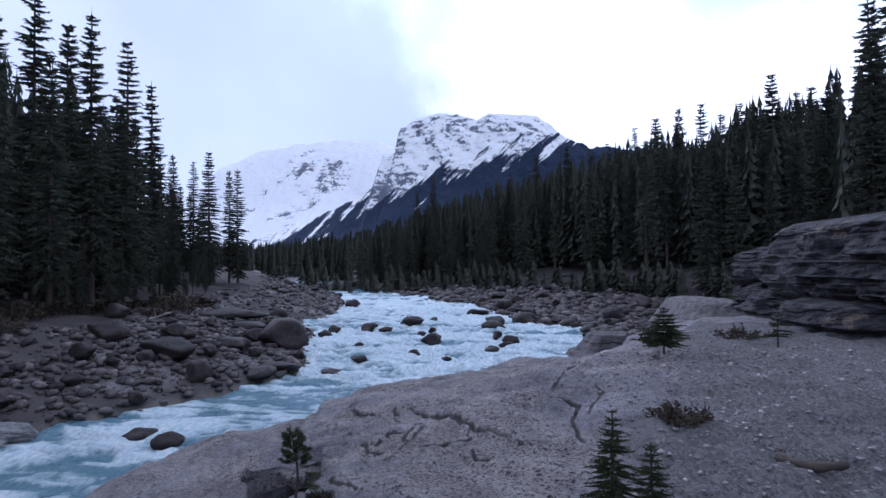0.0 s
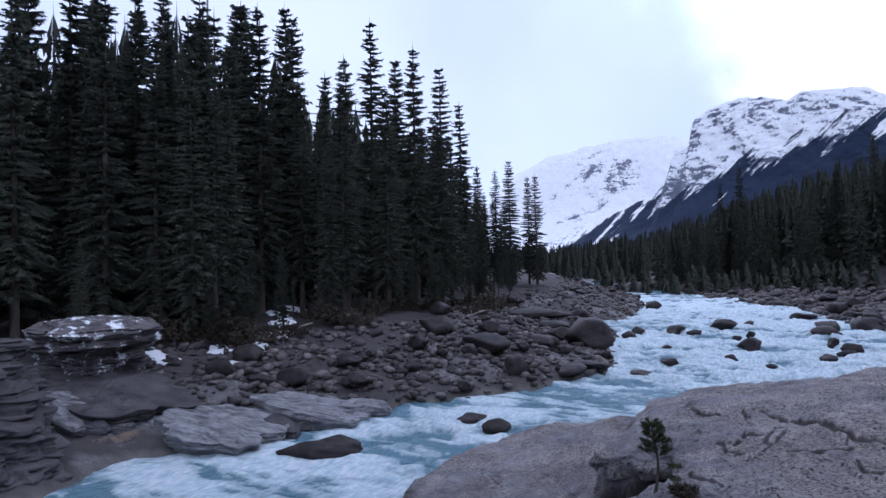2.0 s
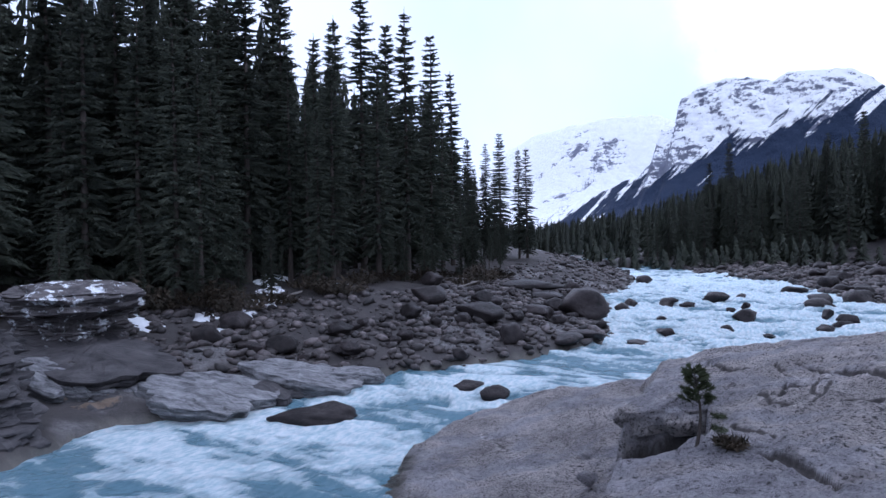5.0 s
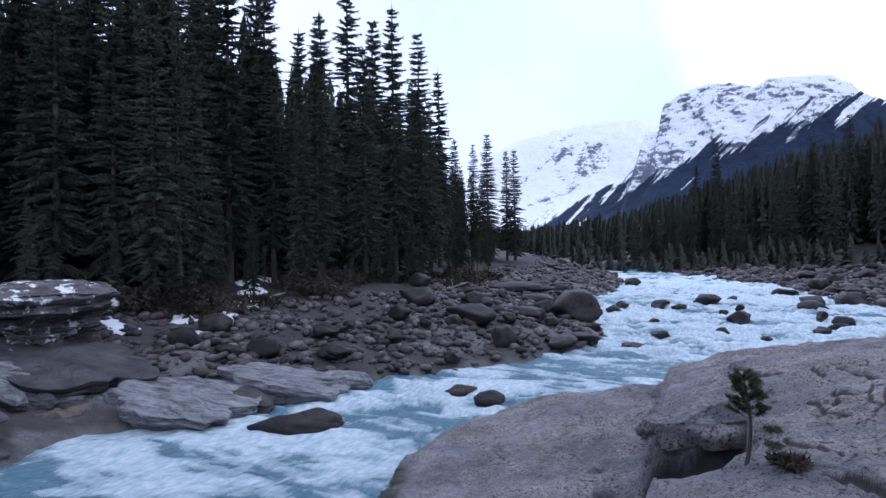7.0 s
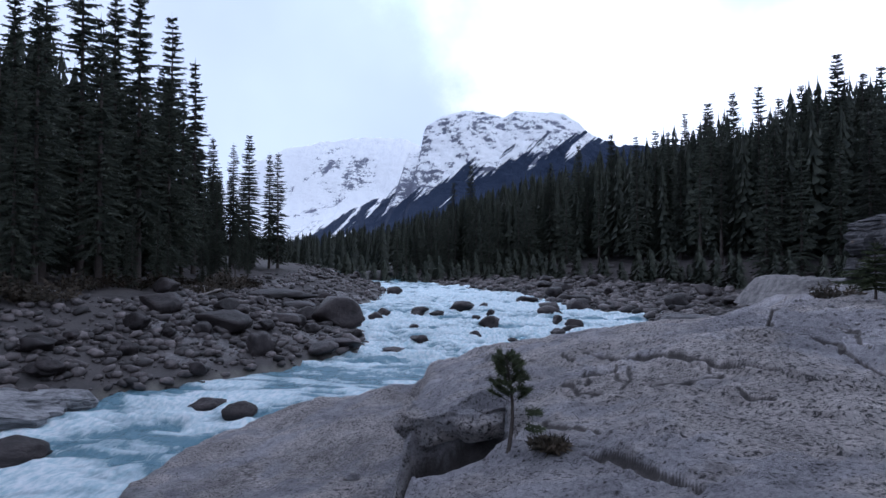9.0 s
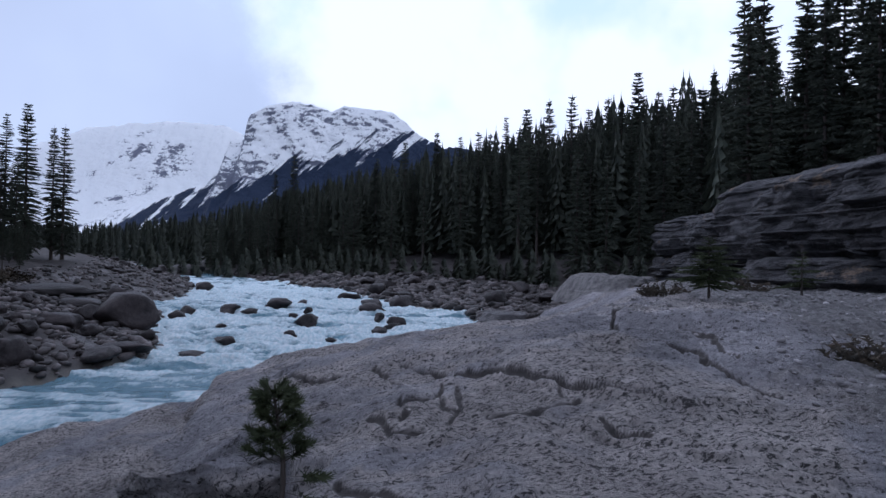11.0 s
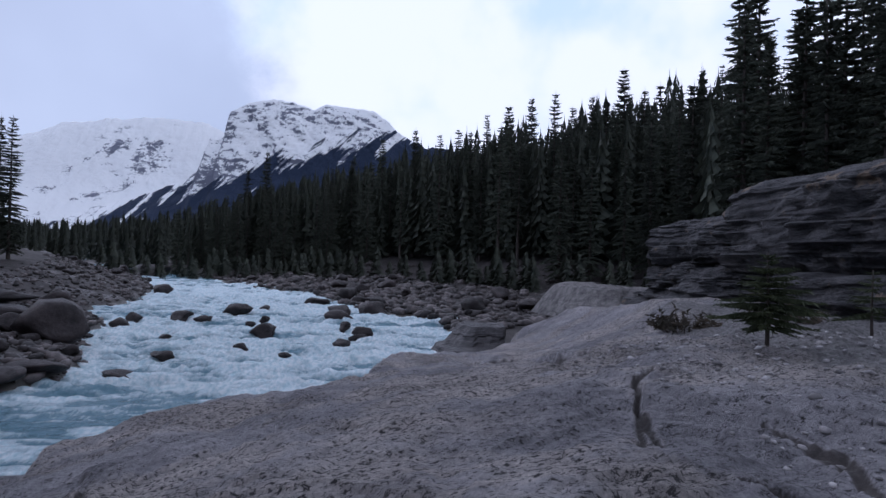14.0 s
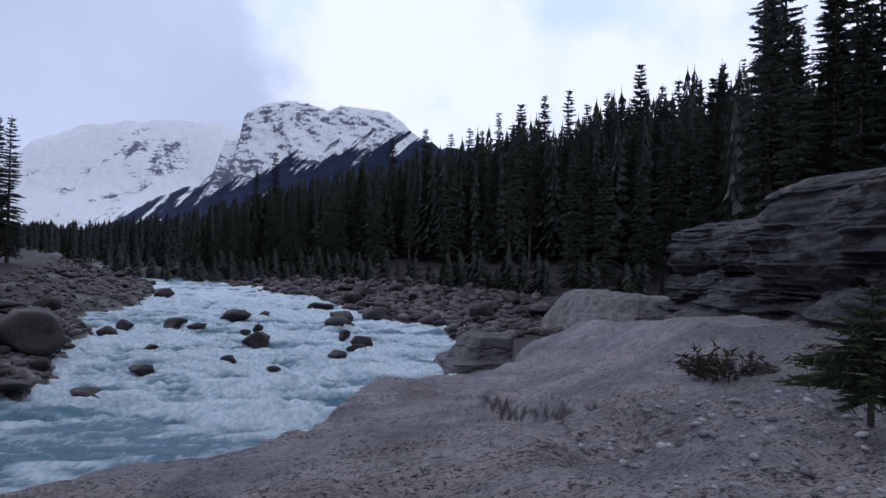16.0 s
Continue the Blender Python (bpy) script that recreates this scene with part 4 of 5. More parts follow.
def crown(h, clear, reach, whorls, arms, seed, twigs=8, ragged=0.35, blade=0.055, sag=1.0):
    """Needled boughs in whorls: each bough a drooping spine hung with many small sprays."""
    rnd = random.Random(seed)
    verts, faces = [], []
    for w in range(whorls):
        k = (w + rnd.uniform(-0.3, 0.3)) / whorls
        z = clear + (h - clear) * max(0, k)
        length = reach * (1 - k) ** 0.75 * (0.45 + 0.55 * min(1, k * 5 + 0.35)) + 0.015 * h
        for b in range(arms):
            if rnd.random() < ragged * 0.5:
                continue
            a = 2 * math.pi * (b + rnd.random()) / arms
            L = length * rnd.uniform(1 - ragged, 1 + ragged * 0.6)
            out = Vector((math.cos(a), math.sin(a), 0))
            side = Vector((-out.y, out.x, 0))
            droop = sag * rnd.uniform(0.25, 0.6) * (1 - k) - 0.25 * k
            base = Vector((0, 0, z))
            for s in range(twigs):
                f = (s + 0.6 + rnd.uniform(-0.3, 0.3)) / twigs
                p = base + out * (L * f) + Vector((0, 0, -droop * L * f * f + 0.10 * L * max(0, f - 0.7)))
                size = L * (2.4 / twigs + 0.02 - 0.13 * f) * rnd.uniform(0.7, 1.3) + 0.006 * h
                for sign in (-1, 1):
                    tip = p + (side * sign * rnd.uniform(0.5, 1.0) + out * rnd.uniform(0.3, 0.9) + Vector((0, 0, rnd.uniform(-0.75, 0.1)))).normalized() * size
                    thick = blade * h * 0.06 + size * 0.15
                    up = Vector((0, 0, thick)) if rnd.random() < 0.6 else out * thick
                    n = len(verts)
                    verts += [p + up * 0.6, p - up * 0.6, tip]
                    faces.append((n, n + 1, n + 2))
            n = len(verts)
            end = base + out * L + Vector((0, 0, -droop * L))
            mid = base + out * (L * 0.5) + Vector((0, 0, -droop * L * 0.25))
            t = Vector((0, 0, 0.035 * L + 0.002 * h))
            verts += [base + t, base - t, mid - t * 1.6, mid + t * 1.2, end]
            faces += [(n, n + 1, n + 2, n + 3), (n + 3, n + 2, n + 4)]
    n = len(verts)
    verts += [Vector((0.004 * h, 0, h * 0.93)), Vector((-0.004 * h, 0, h * 0.93)), Vector((0, 0, h * 1.02))]
    faces.append((n, n + 1, n + 2))
    return verts, faces


def spruce(seed, h, clear, reach, whorls, arms, ragged, label, twigs=10):
    rnd = random.Random(seed)
    root = new("spruce_tree")
    bend = [rnd.uniform(-0.006, 0.006) * h for _ in range(4)]
    rings = [((bend[0] * f * f, bend[1] * f * f, h * f - 0.4 * (f == 0)), h * 0.013 * (1 - f * 0.93) + 0.03 * (f == 0)) for f in (0, 0.05, 0.2, 0.4, 0.6, 0.8, 0.97)]
    part("trunk", mesh("trunk", *tube(rings), BARK), root)
    part("crown", mesh("crown", *crown(h, clear, reach, whorls, arms, seed, twigs, ragged, 0.055 if twigs > 8 else 0.09), NEEDLES, False), root)
    return tagged(root, label, "tree", "forest spruces")


TREES = [
    spruce(1, 20, 1.6, 2.0, 54, 6, 0.34, "tall narrow dark green spruce in dense forest"),
    spruce(2, 20, 2.4, 1.7, 54, 6, 0.42, "tall narrow dark green spruce in dense forest"),
    spruce(3, 20, 3.5, 1.5, 52, 6, 0.55, "thin ragged spruce with gaps between its boughs"),
    spruce(4, 20, 1.0, 2.2, 55, 6, 0.38, "full dark green spruce in dense forest"),
    spruce(5, 20, 5.0, 1.35, 46, 6, 0.62, "thin ragged spruce with gaps between its boughs"),
    spruce(6, 20, 1.2, 1.8, 52, 6, 0.45, "tall narrow dark green spruce in dense forest"),
    spruce(7, 20, 1.2, 2.1, 34, 6, 0.40, "dark green spruce standing deep in the forest", 6),
    spruce(8, 20, 2.2, 1.8, 34, 6, 0.45, "dark green spruce standing deep in the forest", 6),
    spruce(9, 20, 1.0, 2.4, 32, 6, 0.40, "dark green spruce standing deep in the forest", 6),
]
wood = random.Random(12)
used = set()


def plant_tree(x, y, tall, kind=None):
    k = wood.randrange(6) if kind is None else kind
    s = tall / 20
    m = Matrix.Translation((x, y, floor_at(x, y) - 0.1)) @ Matrix.Rotation(wood.uniform(0, 6.3), 4, "Z") @ Matrix.Diagonal((s * wood.uniform(0.9, 1.15), s * wood.uniform(0.9, 1.15), s, 1))
    if k in used:
        own = TREES[k].scale
        return copy_thing(TREES[k], m @ Matrix.Diagonal((1 / own.x, 1 / own.y, 1 / own.z, 1)))
    used.add(k)
    TREES[k].matrix_basis = m
    return TREES[k]


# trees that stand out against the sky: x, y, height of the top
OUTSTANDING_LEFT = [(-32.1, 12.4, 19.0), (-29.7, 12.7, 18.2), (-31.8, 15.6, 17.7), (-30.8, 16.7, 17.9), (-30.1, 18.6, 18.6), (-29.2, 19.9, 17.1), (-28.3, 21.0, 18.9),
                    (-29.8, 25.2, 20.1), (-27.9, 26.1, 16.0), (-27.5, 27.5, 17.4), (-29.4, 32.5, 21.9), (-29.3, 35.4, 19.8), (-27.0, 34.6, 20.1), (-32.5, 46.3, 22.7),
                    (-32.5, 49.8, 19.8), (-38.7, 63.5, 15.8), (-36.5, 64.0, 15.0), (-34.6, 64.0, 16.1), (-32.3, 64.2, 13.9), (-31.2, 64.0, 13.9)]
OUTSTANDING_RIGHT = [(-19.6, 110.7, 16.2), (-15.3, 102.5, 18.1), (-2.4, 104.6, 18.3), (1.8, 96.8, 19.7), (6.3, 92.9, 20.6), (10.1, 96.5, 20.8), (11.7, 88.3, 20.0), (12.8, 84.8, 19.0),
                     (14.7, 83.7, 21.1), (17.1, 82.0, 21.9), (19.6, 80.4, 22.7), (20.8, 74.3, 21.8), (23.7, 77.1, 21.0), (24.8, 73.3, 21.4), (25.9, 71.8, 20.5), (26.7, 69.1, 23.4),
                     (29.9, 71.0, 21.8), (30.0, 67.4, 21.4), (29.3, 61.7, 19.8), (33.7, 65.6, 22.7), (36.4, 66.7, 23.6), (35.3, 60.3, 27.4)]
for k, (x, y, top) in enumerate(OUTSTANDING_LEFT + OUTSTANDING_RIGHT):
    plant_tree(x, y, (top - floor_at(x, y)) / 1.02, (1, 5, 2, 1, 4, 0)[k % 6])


for x, y in [(-33, 14), (-34, 17), (-33, 20.5), (-32.5, 23), (-31.5, 9.5), (-33.5, 11), (-35, 15), (-31, 22), (-32, 26.5), (-34.5, 19), (-31, 6.5), (-33, 8)]:
    plant_tree(x, y, 2.4 + 0.42 * math.hypot(x - 1, y + 4) - floor_at(x, y))


def left_top(x, y):
    """How high the tops of the left-hand forest reach at a place."""
    return 2.7 + math.hypot(x - 0.7, y + 4.3) * float(np.interp((0.7 - x) / (y + 4.3), [0.3, 0.42, 0.47, 0.57, 0.6, 0.63, 0.7, 0.8, 1.0, 1.3, 2.0], [0.02, 0.06, 0.11, 0.12, 0.15, 0.22, 0.27, 0.31, 0.36, 0.41, 0.44]))


def left_front(y):
    return np.interp(y, [-20, 0, 8, 14, 21, 30, 41, 50, 64, 80, 120], [-34, -31, -28.5, -26.5, -24.5, -23, -24.5, -29, -33, -45, -85])


deep_spots = []
for k in range(190):
    y = wood.uniform(-14, 80) if k < 140 else wood.uniform(0, 30)
    deep = 24 * wood.random() ** 1.3
    x = float(left_front(y)) - deep - 0.5
    tall = min(wood.uniform(14, 24), (left_top(x, y) - floor_at(x, y)) * wood.uniform(0.66, 1.0))
    if deep < 8:
        plant_tree(x, y, max(tall, 3), None if deep < 4 else 6 + k % 3)
    else:
        deep_spots.append((x, y, floor_at(x, y) - 0.2, max(tall, 3)))
for k in range(32):
    y = wood.uniform(4, 62)
    plant_tree(float(left_front(y)) + wood.uniform(-2.0, 1.0), y, wood.uniform(1.5, 5))


def skyline(x, y):
    """How high the tops of the right-hand forest reach at a place."""
    return 1.5 + y * float(np.interp(x / y, [-0.6, -0.4, -0.27, -0.18, -0.05, 0.1, 0.3, 0.5], [0.04, 0.055, 0.078, 0.105, 0.15, 0.2, 0.265, 0.33]))


def right_front(x):
    return float(np.interp(x, [-40, -25, 0, 10, 20, 30, 45, 60], [98, 94, 87, 77, 62, 48, 32, 16]))


for k in range(94):
    x = wood.uniform(-26, 52)
    y = right_front(x) + 22 * wood.random() ** 1.6
    plant_tree(x, y, max(3.5, min(wood.uniform(12, 19), (skyline(x, y) - floor_at(x, y)) * wood.uniform(0.7, 0.95))), 6 + k % 3 if k % 2 else None)
for x, y, tall in [(23.2, 41, 20), (24, 43, 22.5), (25.6, 43.5, 23.5), (26.5, 40, 22), (29, 44, 21), (31, 38, 23), (27, 35, 20), (34, 36, 24), (30, 31, 22), (36, 30, 23), (33, 27, 22), (22.5, 46, 16), (38, 40, 22), (28, 28, 20), (26, 47, 17), (23.5, 39, 17), (25, 36, 19), (28.5, 41, 22), (32, 42, 23), (30, 36, 22), (34, 31, 24),
                   (27.5, 38, 21), (29.5, 34, 22), (31.5, 34, 23), (26, 33, 20), (33, 39, 24), (35.5, 34, 24), (28, 46, 19), (31, 46, 21)]:
    plant_tree(x, y, tall)


edge_spots = []
for k in range(130):
    x = wood.uniform(-34, 34)
    y = right_front(x) - 9 * wood.random()
    edge_spots.append((x, y, floor_at(x, y) - 0.2, wood.uniform(1.2, 4.2)))


def far_forest(name, label, spots, seed, wide=1.0):
    """A distant wood as one sheet of stuff: slim ragged cones of boughs."""
    rnd = random.Random(seed)
    verts, faces = [], []
    for x, y, z, h in spots:
        tiers = 15
        a0 = rnd.uniform(0, 6)
        for t in range(tiers):
            k = t / tiers
            zz = z + h * (0.08 + 0.86 * k)
            r = wide * h * 0.105 * (1 - k) ** 0.8 + 0.15
            for b in range(9):
                a = a0 + t * 0.9 + b * 0.698 + rnd.uniform(-0.35, 0.35)
                q = r * rnd.uniform(0.55, 1.35)
                c, s = math.cos(a), math.sin(a)
                n = len(verts)
                verts += [(x + c * q * 0.1, y + s * q * 0.1, zz + h * 0.06), (x + c * q - s * q * 0.22, y + s * q + c * q * 0.22, zz - h * 0.012), (x + c * q * 0.8 + s * q * 0.22, y + s * q * 0.8 - c * q * 0.22, zz - h * 0.035)]
                faces.append((n, n + 1, n + 2))
        n = len(verts)
        verts += [(x - 0.12, y, z + h * 0.85), (x + 0.12, y, z + h * 0.85), (x, y, z + h)]
        faces.append((n, n + 1, n + 2))
    return tagged(new(name, mesh(name, verts, faces, NEEDLES, False)), label, "forest", kind="stuff")


def grow(count, place, low, high, seed, capped=False):
    rnd = random.Random(seed)
    pos = [place(rnd) for _ in range(count)]
    zs = land(np.array([p[0] for p in pos]), np.array([p[1] for p in pos]), False)[0]
    out = [(x, y, float(z) - 0.2, rnd.uniform(low, high)) for (x, y), z in zip(pos, zs)]
    if place is behind_left:
        out = [(x, y, z, min(h, (left_top(x, y) - z) * rnd.uniform(0.6, 0.95))) for x, y, z, h in out if left_top(x, y) - z > 3]
    if capped:
        out = [(x, y, z, min(h, (skyline(x, y) - z) * rnd.uniform(0.7, 1.0))) for x, y, z, h in out if skyline(x, y) - z > 4]
    return out


def on_hill(r):
    x = r.uniform(-30, 110)
    return x, right_front(x) + r.uniform(9, 75)


def in_valley(r):
    y = r.uniform(100, 330)
    return -0.36 * y + r.uniform(-60, 40), y


def behind_left(r):
    y = r.uniform(-40, 130)
    return float(left_front(y)) - r.uniform(14, 90), y


def behind_right(r):
    return r.uniform(22, 110), r.uniform(-60, 45)


def behind(r):
    return r.uniform(-60, 60), r.uniform(-110, -35)


far_forest("hillside_forest", "dense dark spruce forest on the hillside", grow(1700, on_hill, 10, 18, 5, True), 5)
far_forest("valley_forest", "distant dark spruce forest on the valley floor", grow(900, in_valley, 8, 13, 6, True), 6)
far_forest("left_forest", "dense dark spruce forest behind the left bank", grow(700, behind_left, 15, 24, 7) + deep_spots, 7)
far_forest("young_forest", "young dark spruces crowding the foot of the far hillside", edge_spots, 10, 2.0)
far_forest("right_forest", "dense dark spruce forest beside the slab", grow(300, behind_right, 14, 22, 8), 8)
far_forest("rear_forest", "dense dark spruce forest behind the clearing", grow(250, behind, 14, 22, 9), 9)


def snag(x, y, tall, radius):
    """A bare dead trunk with broken stubs."""
    root = new("dead_tree")
    root.location = (x, y, floor_at(x, y) - 0.2)
    rings = [((0.01 * tall * f, 0, tall * f), radius * (1 - 0.75 * f)) for f in (0, 0.1, 0.3, 0.5, 0.7, 0.9, 1.0)]
    part("trunk", mesh("trunk", *tube(rings, 9), DEADWOOD), root)
    for k in range(14):
        z, a = tall * wood.uniform(0.2, 0.95), wood.uniform(0, 6.3)
        l = wood.uniform(0.3, 1.0)
        v, f = tube([((0, 0, 0), 0.035), ((0.02, 0, l * 0.5), 0.025), ((0.05, 0, l), 0.008)], 5)
        part("branch_stub", mesh("branch_stub", v, f, DEADWOOD), root, place=Matrix.Translation((0.01 * z, 0, z)) @ Matrix.Rotation(a, 4, "Z") @ Matrix.Rotation(1.75, 4, "Y"))
    return tagged(root, "bare grey dead trunk standing in the forest", "dead tree")


snag(-37.6, 24.3, 22, 0.24)
snag(-32.0, 26.5, 11, 0.16)
snag(-40, 36, 17, 0.16)

# patches of snow on the forest floor
for x, y, w in [(-25.2, 12.6, 0.9), (-23.8, 18.4, 0.7), (-26.8, 17.5, 1.2), (-25.4, 20.0, 0.7), (-28.5, 13.0, 1.1), (-24.6, 15.3, 0.6), (-22.6, 14.8, 0.6), (-30.5, 10.5, 1.3), (-31.0, 7.0, 1.0), (-24.2, 40.5, 0.9), (-23.4, 16.6, 0.5), (-27.5, 21.5, 0.9), (-25, 25, 0.6), (-29, 24, 1.0)]:
    verts, n = [], 26
    for ring in (1.0, 0.75, 0.4):
        for i in range(n):
            a = 2 * math.pi * i / n
            r = w * ring * (1 + 0.8 * noise.fractal(Vector((math.cos(a) * 1.6 + x, math.sin(a) * 1.6, y)), 1.0, 2.0, 4))
            px, py = x + r * math.cos(a) * 1.3, y + r * math.sin(a) * 0.9
            verts.append((px, py, floor_at(px, py) + (-0.05 if ring == 1.0 else 0.07 if ring == 0.75 else 0.12)))
    faces = [(j * n + i, j * n + (i + 1) % n, (j + 1) * n + (i + 1) % n, (j + 1) * n + i) for j in range(2) for i in range(n)] + [[2 * n + i for i in range(n)]]
    tagged(new("snow_patch", mesh("snow_patch", verts, faces, SNOW)), "thin melting snow patch on the forest floor", "snow patch", "snow patches")


# ---- saplings, shrubs and driftwood on the slab ----
def sapling(name, x, y, tall, reach, seed, label, clear=0.08, whorls=15, arms=7, ragged=0.4, lean=0, z=None, twigs=9, sag=1.0):
    root = new(name)
    root.matrix_basis = pose(x, y, (floor_at(x, y) if z is None else z) - 0.05, 0, lean, seed * 40)
    rings = [((0.01 * math.sin(f * 5), 0, tall * f), 0.020 * tall * (1 - 0.85 * f) + 0.004) for f in (0, 0.15, 0.35, 0.6, 0.85, 0.98)]
    part("trunk", mesh("trunk", *tube(rings), BARK), root)
    part("crown", mesh("crown", *crown(tall, tall * clear, reach, whorls, arms, seed, twigs, ragged, 0.09, sag), SAPLING, False), root)
    return tagged(root, label, "sapling")


sapling("spruce_sapling", 2.46, 3.2, 1.32, 0.38, 51, "young green spruce with drooping boughs on gravel", 0.05, 22, 9, 0.3)
sapling("spruce_sapling", 2.85, 3.25, 1.02, 0.36, 52, "shorter young green spruce beside its neighbour", 0.03, 18, 9, 0.35)
sapling("spruce_sapling", 3.10, 3.0, 0.40, 0.27, 53, "tiny bushy spruce seedling at a sapling's foot", 0.02, 9, 8, 0.3)
sapling("spruce_sapling", 4.15, 9.5, 1.0, 0.52, 55, "squat windswept spruce on bare rock", 0.24, 17, 10, 0.6, twigs=10, sag=0.45)
sapling("spruce_sapling", 6.9, 11.4, 0.9, 0.5, 56, "small sparse spruce under the bluff", 0.25, 9, 6, 0.7, sag=0.3)


def stunted_pine(x, y, tall, seed, label):
    """A thin crooked trunk with tufts of long needles at the ends of upturned boughs."""
    rnd = random.Random(seed)
    root = new("stunted_pine")
    root.location = (x, y, floor_at(x, y) - 0.05)

    def stem(f):
        return Vector((0.05 * tall * math.sin(f * 3.4), 0.03 * tall * math.sin(f * 5), tall * f))

    part("trunk", mesh("trunk", *tube([(stem(f), 0.022 * (1 - 0.7 * f)) for f in (0, 0.12, 0.25, 0.4, 0.55, 0.7, 0.85, 1.0)]), BARK), root)
    bv, bf, nv, nf = [], [], [], []
    for k in range(46):
        f = 0.45 + 0.55 * (k / 45) ** 0.8 if k > 3 else 0.3 + 0.05 * k
        a = k * 2.4 + rnd.uniform(-0.4, 0.4)
        if k <= 3:
            a = rnd.uniform(-0.5, 0.5)
        reach = tall * (0.30 if k <= 3 else 0.24 * (1.15 - f) + 0.05) * rnd.uniform(0.7, 1.25)
        foot = stem(f)
        tip = foot + Vector((math.cos(a) * reach, math.sin(a) * reach, reach * (rnd.uniform(-0.25, 0.1) if k <= 3 else rnd.uniform(0.2, 0.8))))
        n = len(bv)
        v, g = tube([(foot, 0.007), (foot.lerp(tip, 0.6), 0.005), (tip, 0.002)], 4)
        bv += v
        bf += [[n + i for i in q] for q in g]
        way = (tip - foot).normalized()
        for j in range(95):
            p = foot.lerp(tip, rnd.uniform(0.45, 1.0))
            d = (way + Vector((rnd.gauss(0, 0.6), rnd.gauss(0, 0.6), rnd.gauss(0.1, 0.6)))).normalized() * rnd.uniform(0.04, 0.08)
            w = d.orthogonal().normalized() * 0.0045
            m = len(nv)
            nv += [p + w, p - w, p + d]
            nf.append((m, m + 1, m + 2))
    part("boughs", mesh("boughs", bv, bf, BARK), root)
    part("needles", mesh("needles", nv, nf, SAPLING, False), root)
    return tagged(root, label, "pine")


stunted_pine(-1.22, 3.95, 0.86, 54, "stunted thin pine growing from a rock hollow")


def shrub(x, y, w, h, seed, label, leaf=SAPLING):
    """A low tangle of twigs with small sprays."""
    rnd = random.Random(seed)
    root = new("shrub")
    root.location = (x, y, floor_at(x, y) - 0.03)
    verts, faces, tv, tf = [], [], [], []
    for k in range(70):
        a, r = rnd.uniform(0, 6.3), rnd.random() ** 0.6
        foot = Vector((math.cos(a) * r * w * 0.35, math.sin(a) * r * w * 0.3, 0))
        tip = Vector((math.cos(a) * r * w * 0.6 + rnd.uniform(-0.05, 0.05), math.sin(a) * r * w * 0.5, h * rnd.uniform(0.4, 1.0) * (1.1 - 0.6 * r)))
        n = len(tv)
        tv += [foot + Vector((0.006, 0, 0)), foot - Vector((0.006, 0, 0)), tip]
        tf.append((n, n + 1, n + 2))
        for j in range(12):
            p = foot.lerp(tip, rnd.uniform(0.25, 1))
            d = Vector((rnd.gauss(0, 1), rnd.gauss(0, 1), rnd.gauss(0.3, 0.7))).normalized() * rnd.uniform(0.04, 0.11)
            s = d.orthogonal().normalized() * 0.018
            n = len(verts)
            verts += [p + s, p - s, p + d]
            faces.append((n, n + 1, n + 2))
    part("twigs", mesh("twigs", tv, tf, BARK, False), root)
    part("foliage", mesh("foliage", verts, faces, leaf, False), root)
    return tagged(root, label, "shrub")


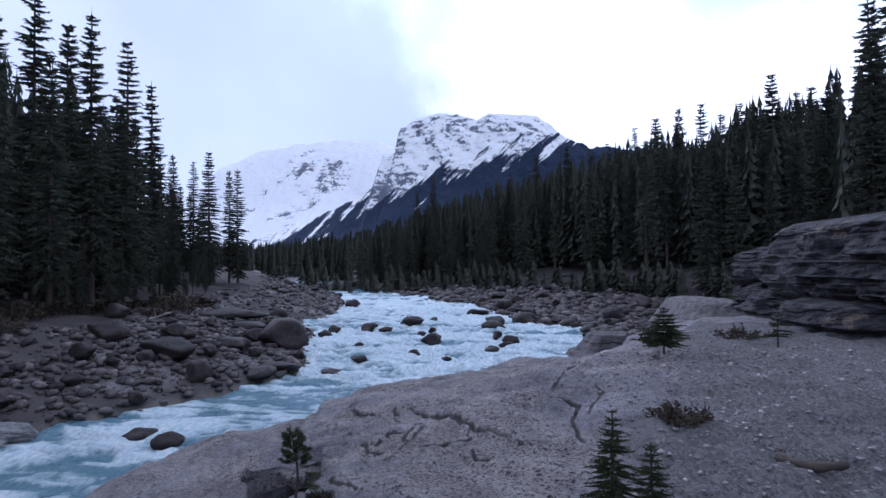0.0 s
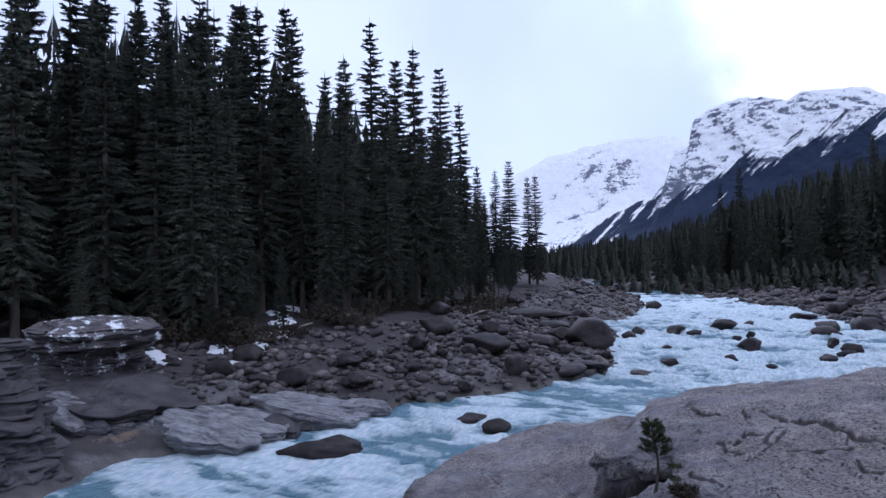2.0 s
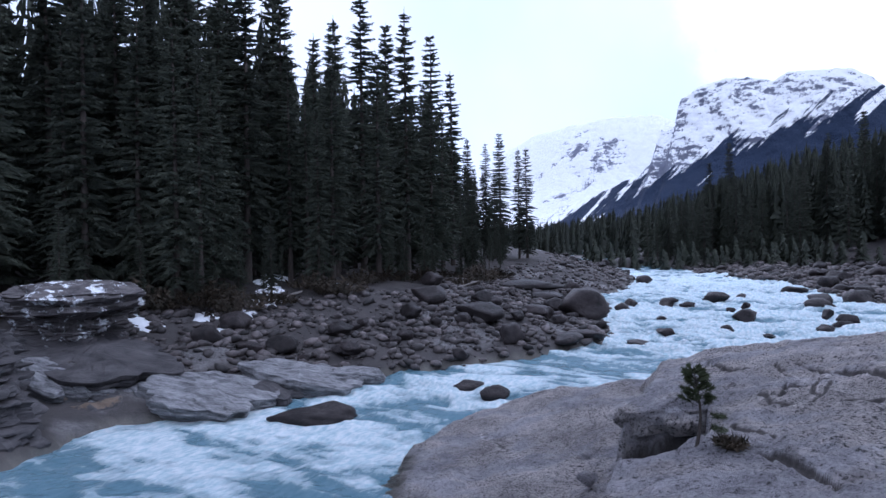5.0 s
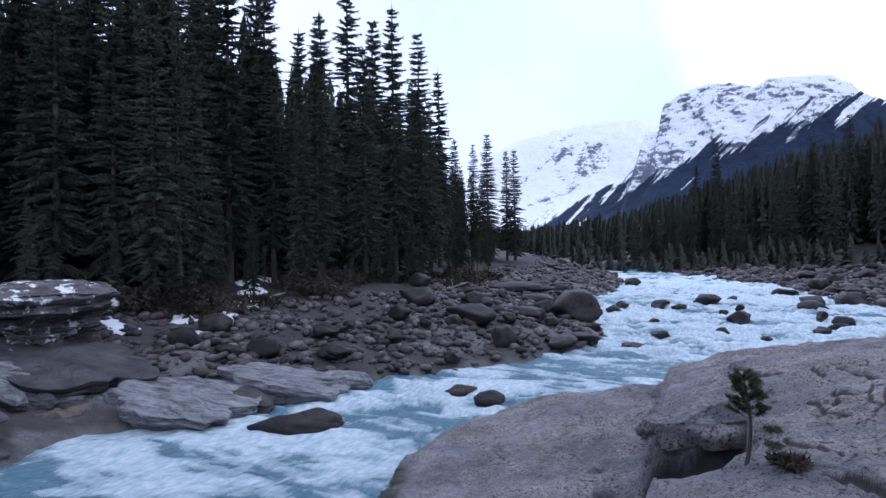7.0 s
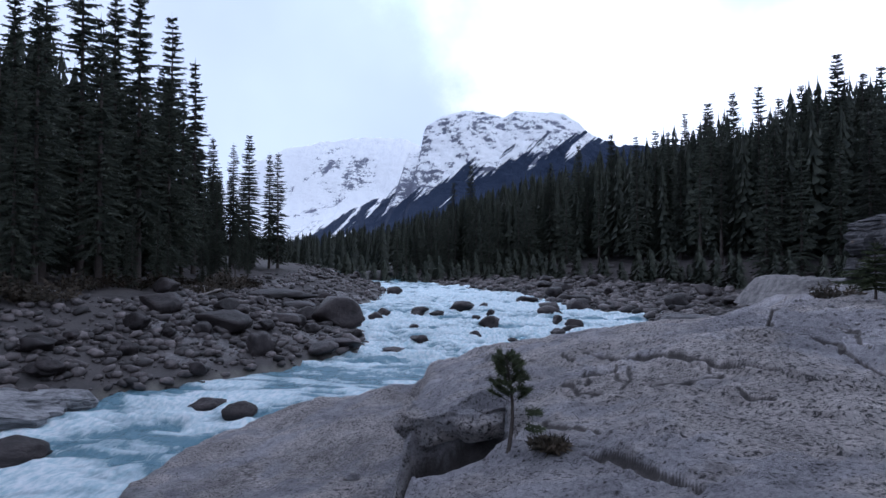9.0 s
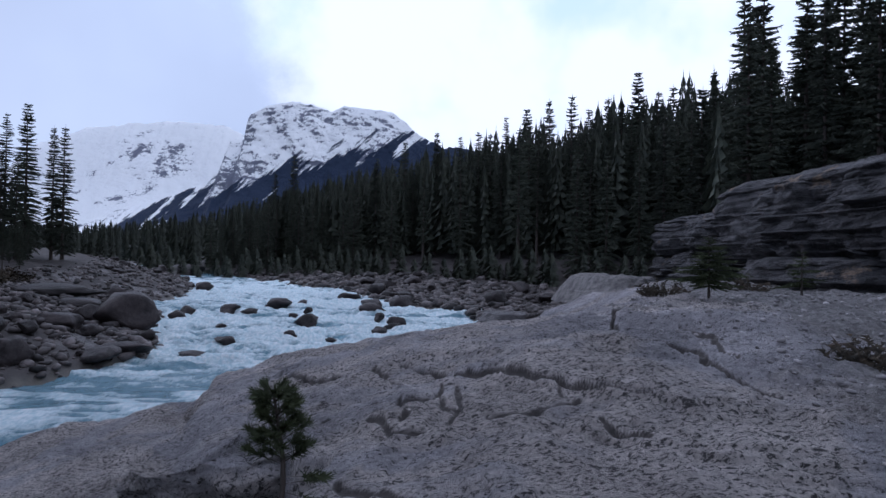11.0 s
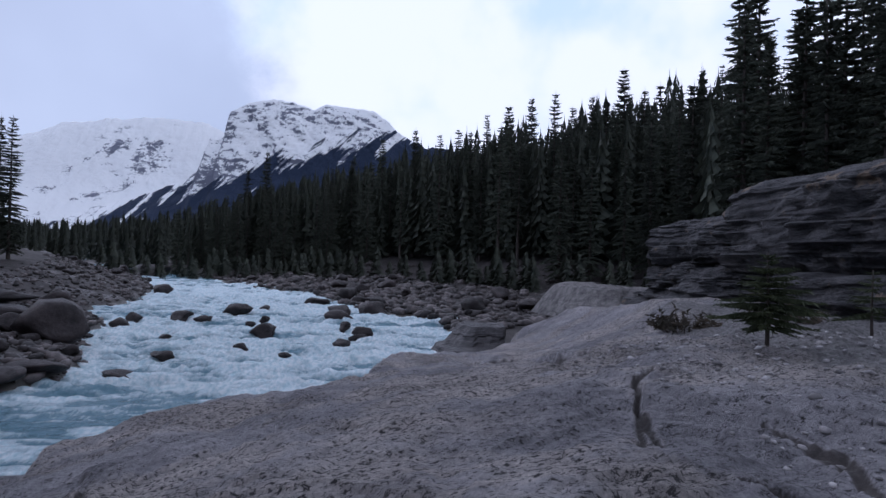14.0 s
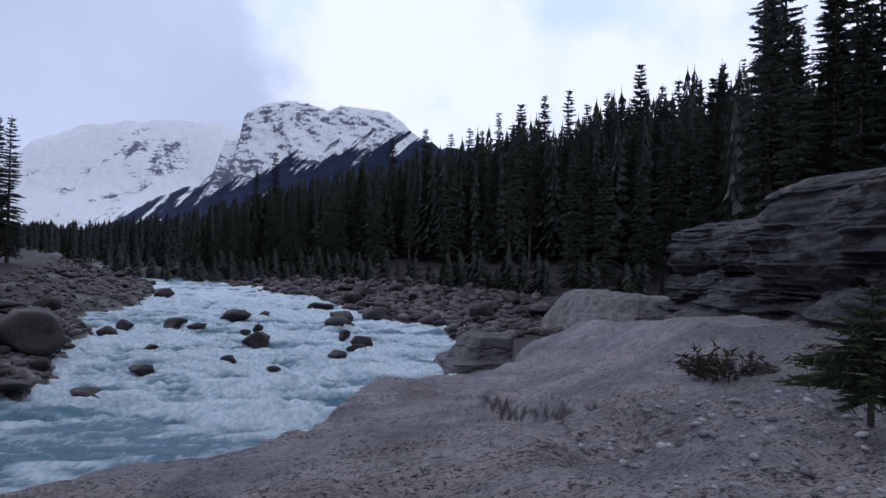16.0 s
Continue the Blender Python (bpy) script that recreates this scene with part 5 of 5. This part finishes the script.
shrub(4.55, 11.95, 0.9, 0.42, 61, "low dark green shrub in a rock hollow", UNDERGROWTH)
shrub(-0.85, 3.85, 0.28, 0.09, 62, "dry brownish creeping shrub beside a stunted pine", UNDERGROWTH)
shrub(3.55, 5.6, 0.9, 0.35, 63, "dark creeping shrub in a gravel hollow", UNDERGROWTH)
thicket = shrub(6.4, 12.4, 1.1, 0.4, 64, "reddish-brown low shrub at the bluff's foot", UNDERGROWTH)
for k in range(26):
    y = wood.uniform(6, 44)
    x = float(left_front(y)) + wood.uniform(-1.0, 2.2)
    s = wood.uniform(1.4, 3.2)
    bush = copy_thing(thicket, Matrix.Translation((x, y, floor_at(x, y) - 0.03)) @ Matrix.Rotation(wood.uniform(0, 6), 4, "Z") @ Matrix.Diagonal((s, s, s * wood.uniform(0.8, 1.3), 1)))
    tagged(bush, "dark leafy thicket at the forest edge", "shrub", "forest-edge thickets")
shrub(2.85, 3.2, 0.7, 0.22, 65, "creeping evergreen around young spruces")


def driftwood(x, y, length, radius, turn, label, mat=DEADWOOD):
    root = new("driftwood_log")
    root.matrix_basis = pose(x, y, floor_at(x, y) + radius * 0.6, 0, 88, turn)
    rings = [((0.05 * length * math.sin(f * 4), 0.03 * length * math.sin(f * 7), length * (f - 0.5)), radius * (1 - 0.5 * f) * (1 + 0.25 * math.sin(f * 23))) for f in [k / 9 for k in range(10)]]
    v, f = tube(rings, 9)
    f.append(list(range(8, -1, -1)))
    part("trunk", mesh("trunk", v, f, mat), root)
    for k in range(3):
        vv, ff = tube([((0, 0, 0), radius * 0.3), ((0, 0, length * 0.07), radius * 0.2), ((0.02, 0, length * 0.13), radius * 0.06)], 5)
        part("branch_stub", mesh("branch_stub", vv, ff, mat), root, place=pose(0, 0, length * (k * 0.22 - 0.2), 70, 0, k * 110))
    return tagged(root, label, "log")


driftwood(4.95, 4.73, 0.75, 0.09, -25, "short dark weathered log lying on gravel", BARK)
driftwood(-24.5, 18.5, 4.5, 0.11, 70, "bleached fallen trunk along the forest edge")
driftwood(-27.5, 16.2, 5.0, 0.10, 75, "bleached fallen trunk along the forest edge")
driftwood(-21.2, 31.0, 4.0, 0.12, 60, "bleached driftwood log on the stony bank")
for k in range(7):
    y = 74 + wood.uniform(0, 12)
    driftwood(-26 + wood.uniform(0, 22), y, wood.uniform(3, 7), 0.16, wood.uniform(0, 180), "bleached driftwood log on the upstream gravel bar")
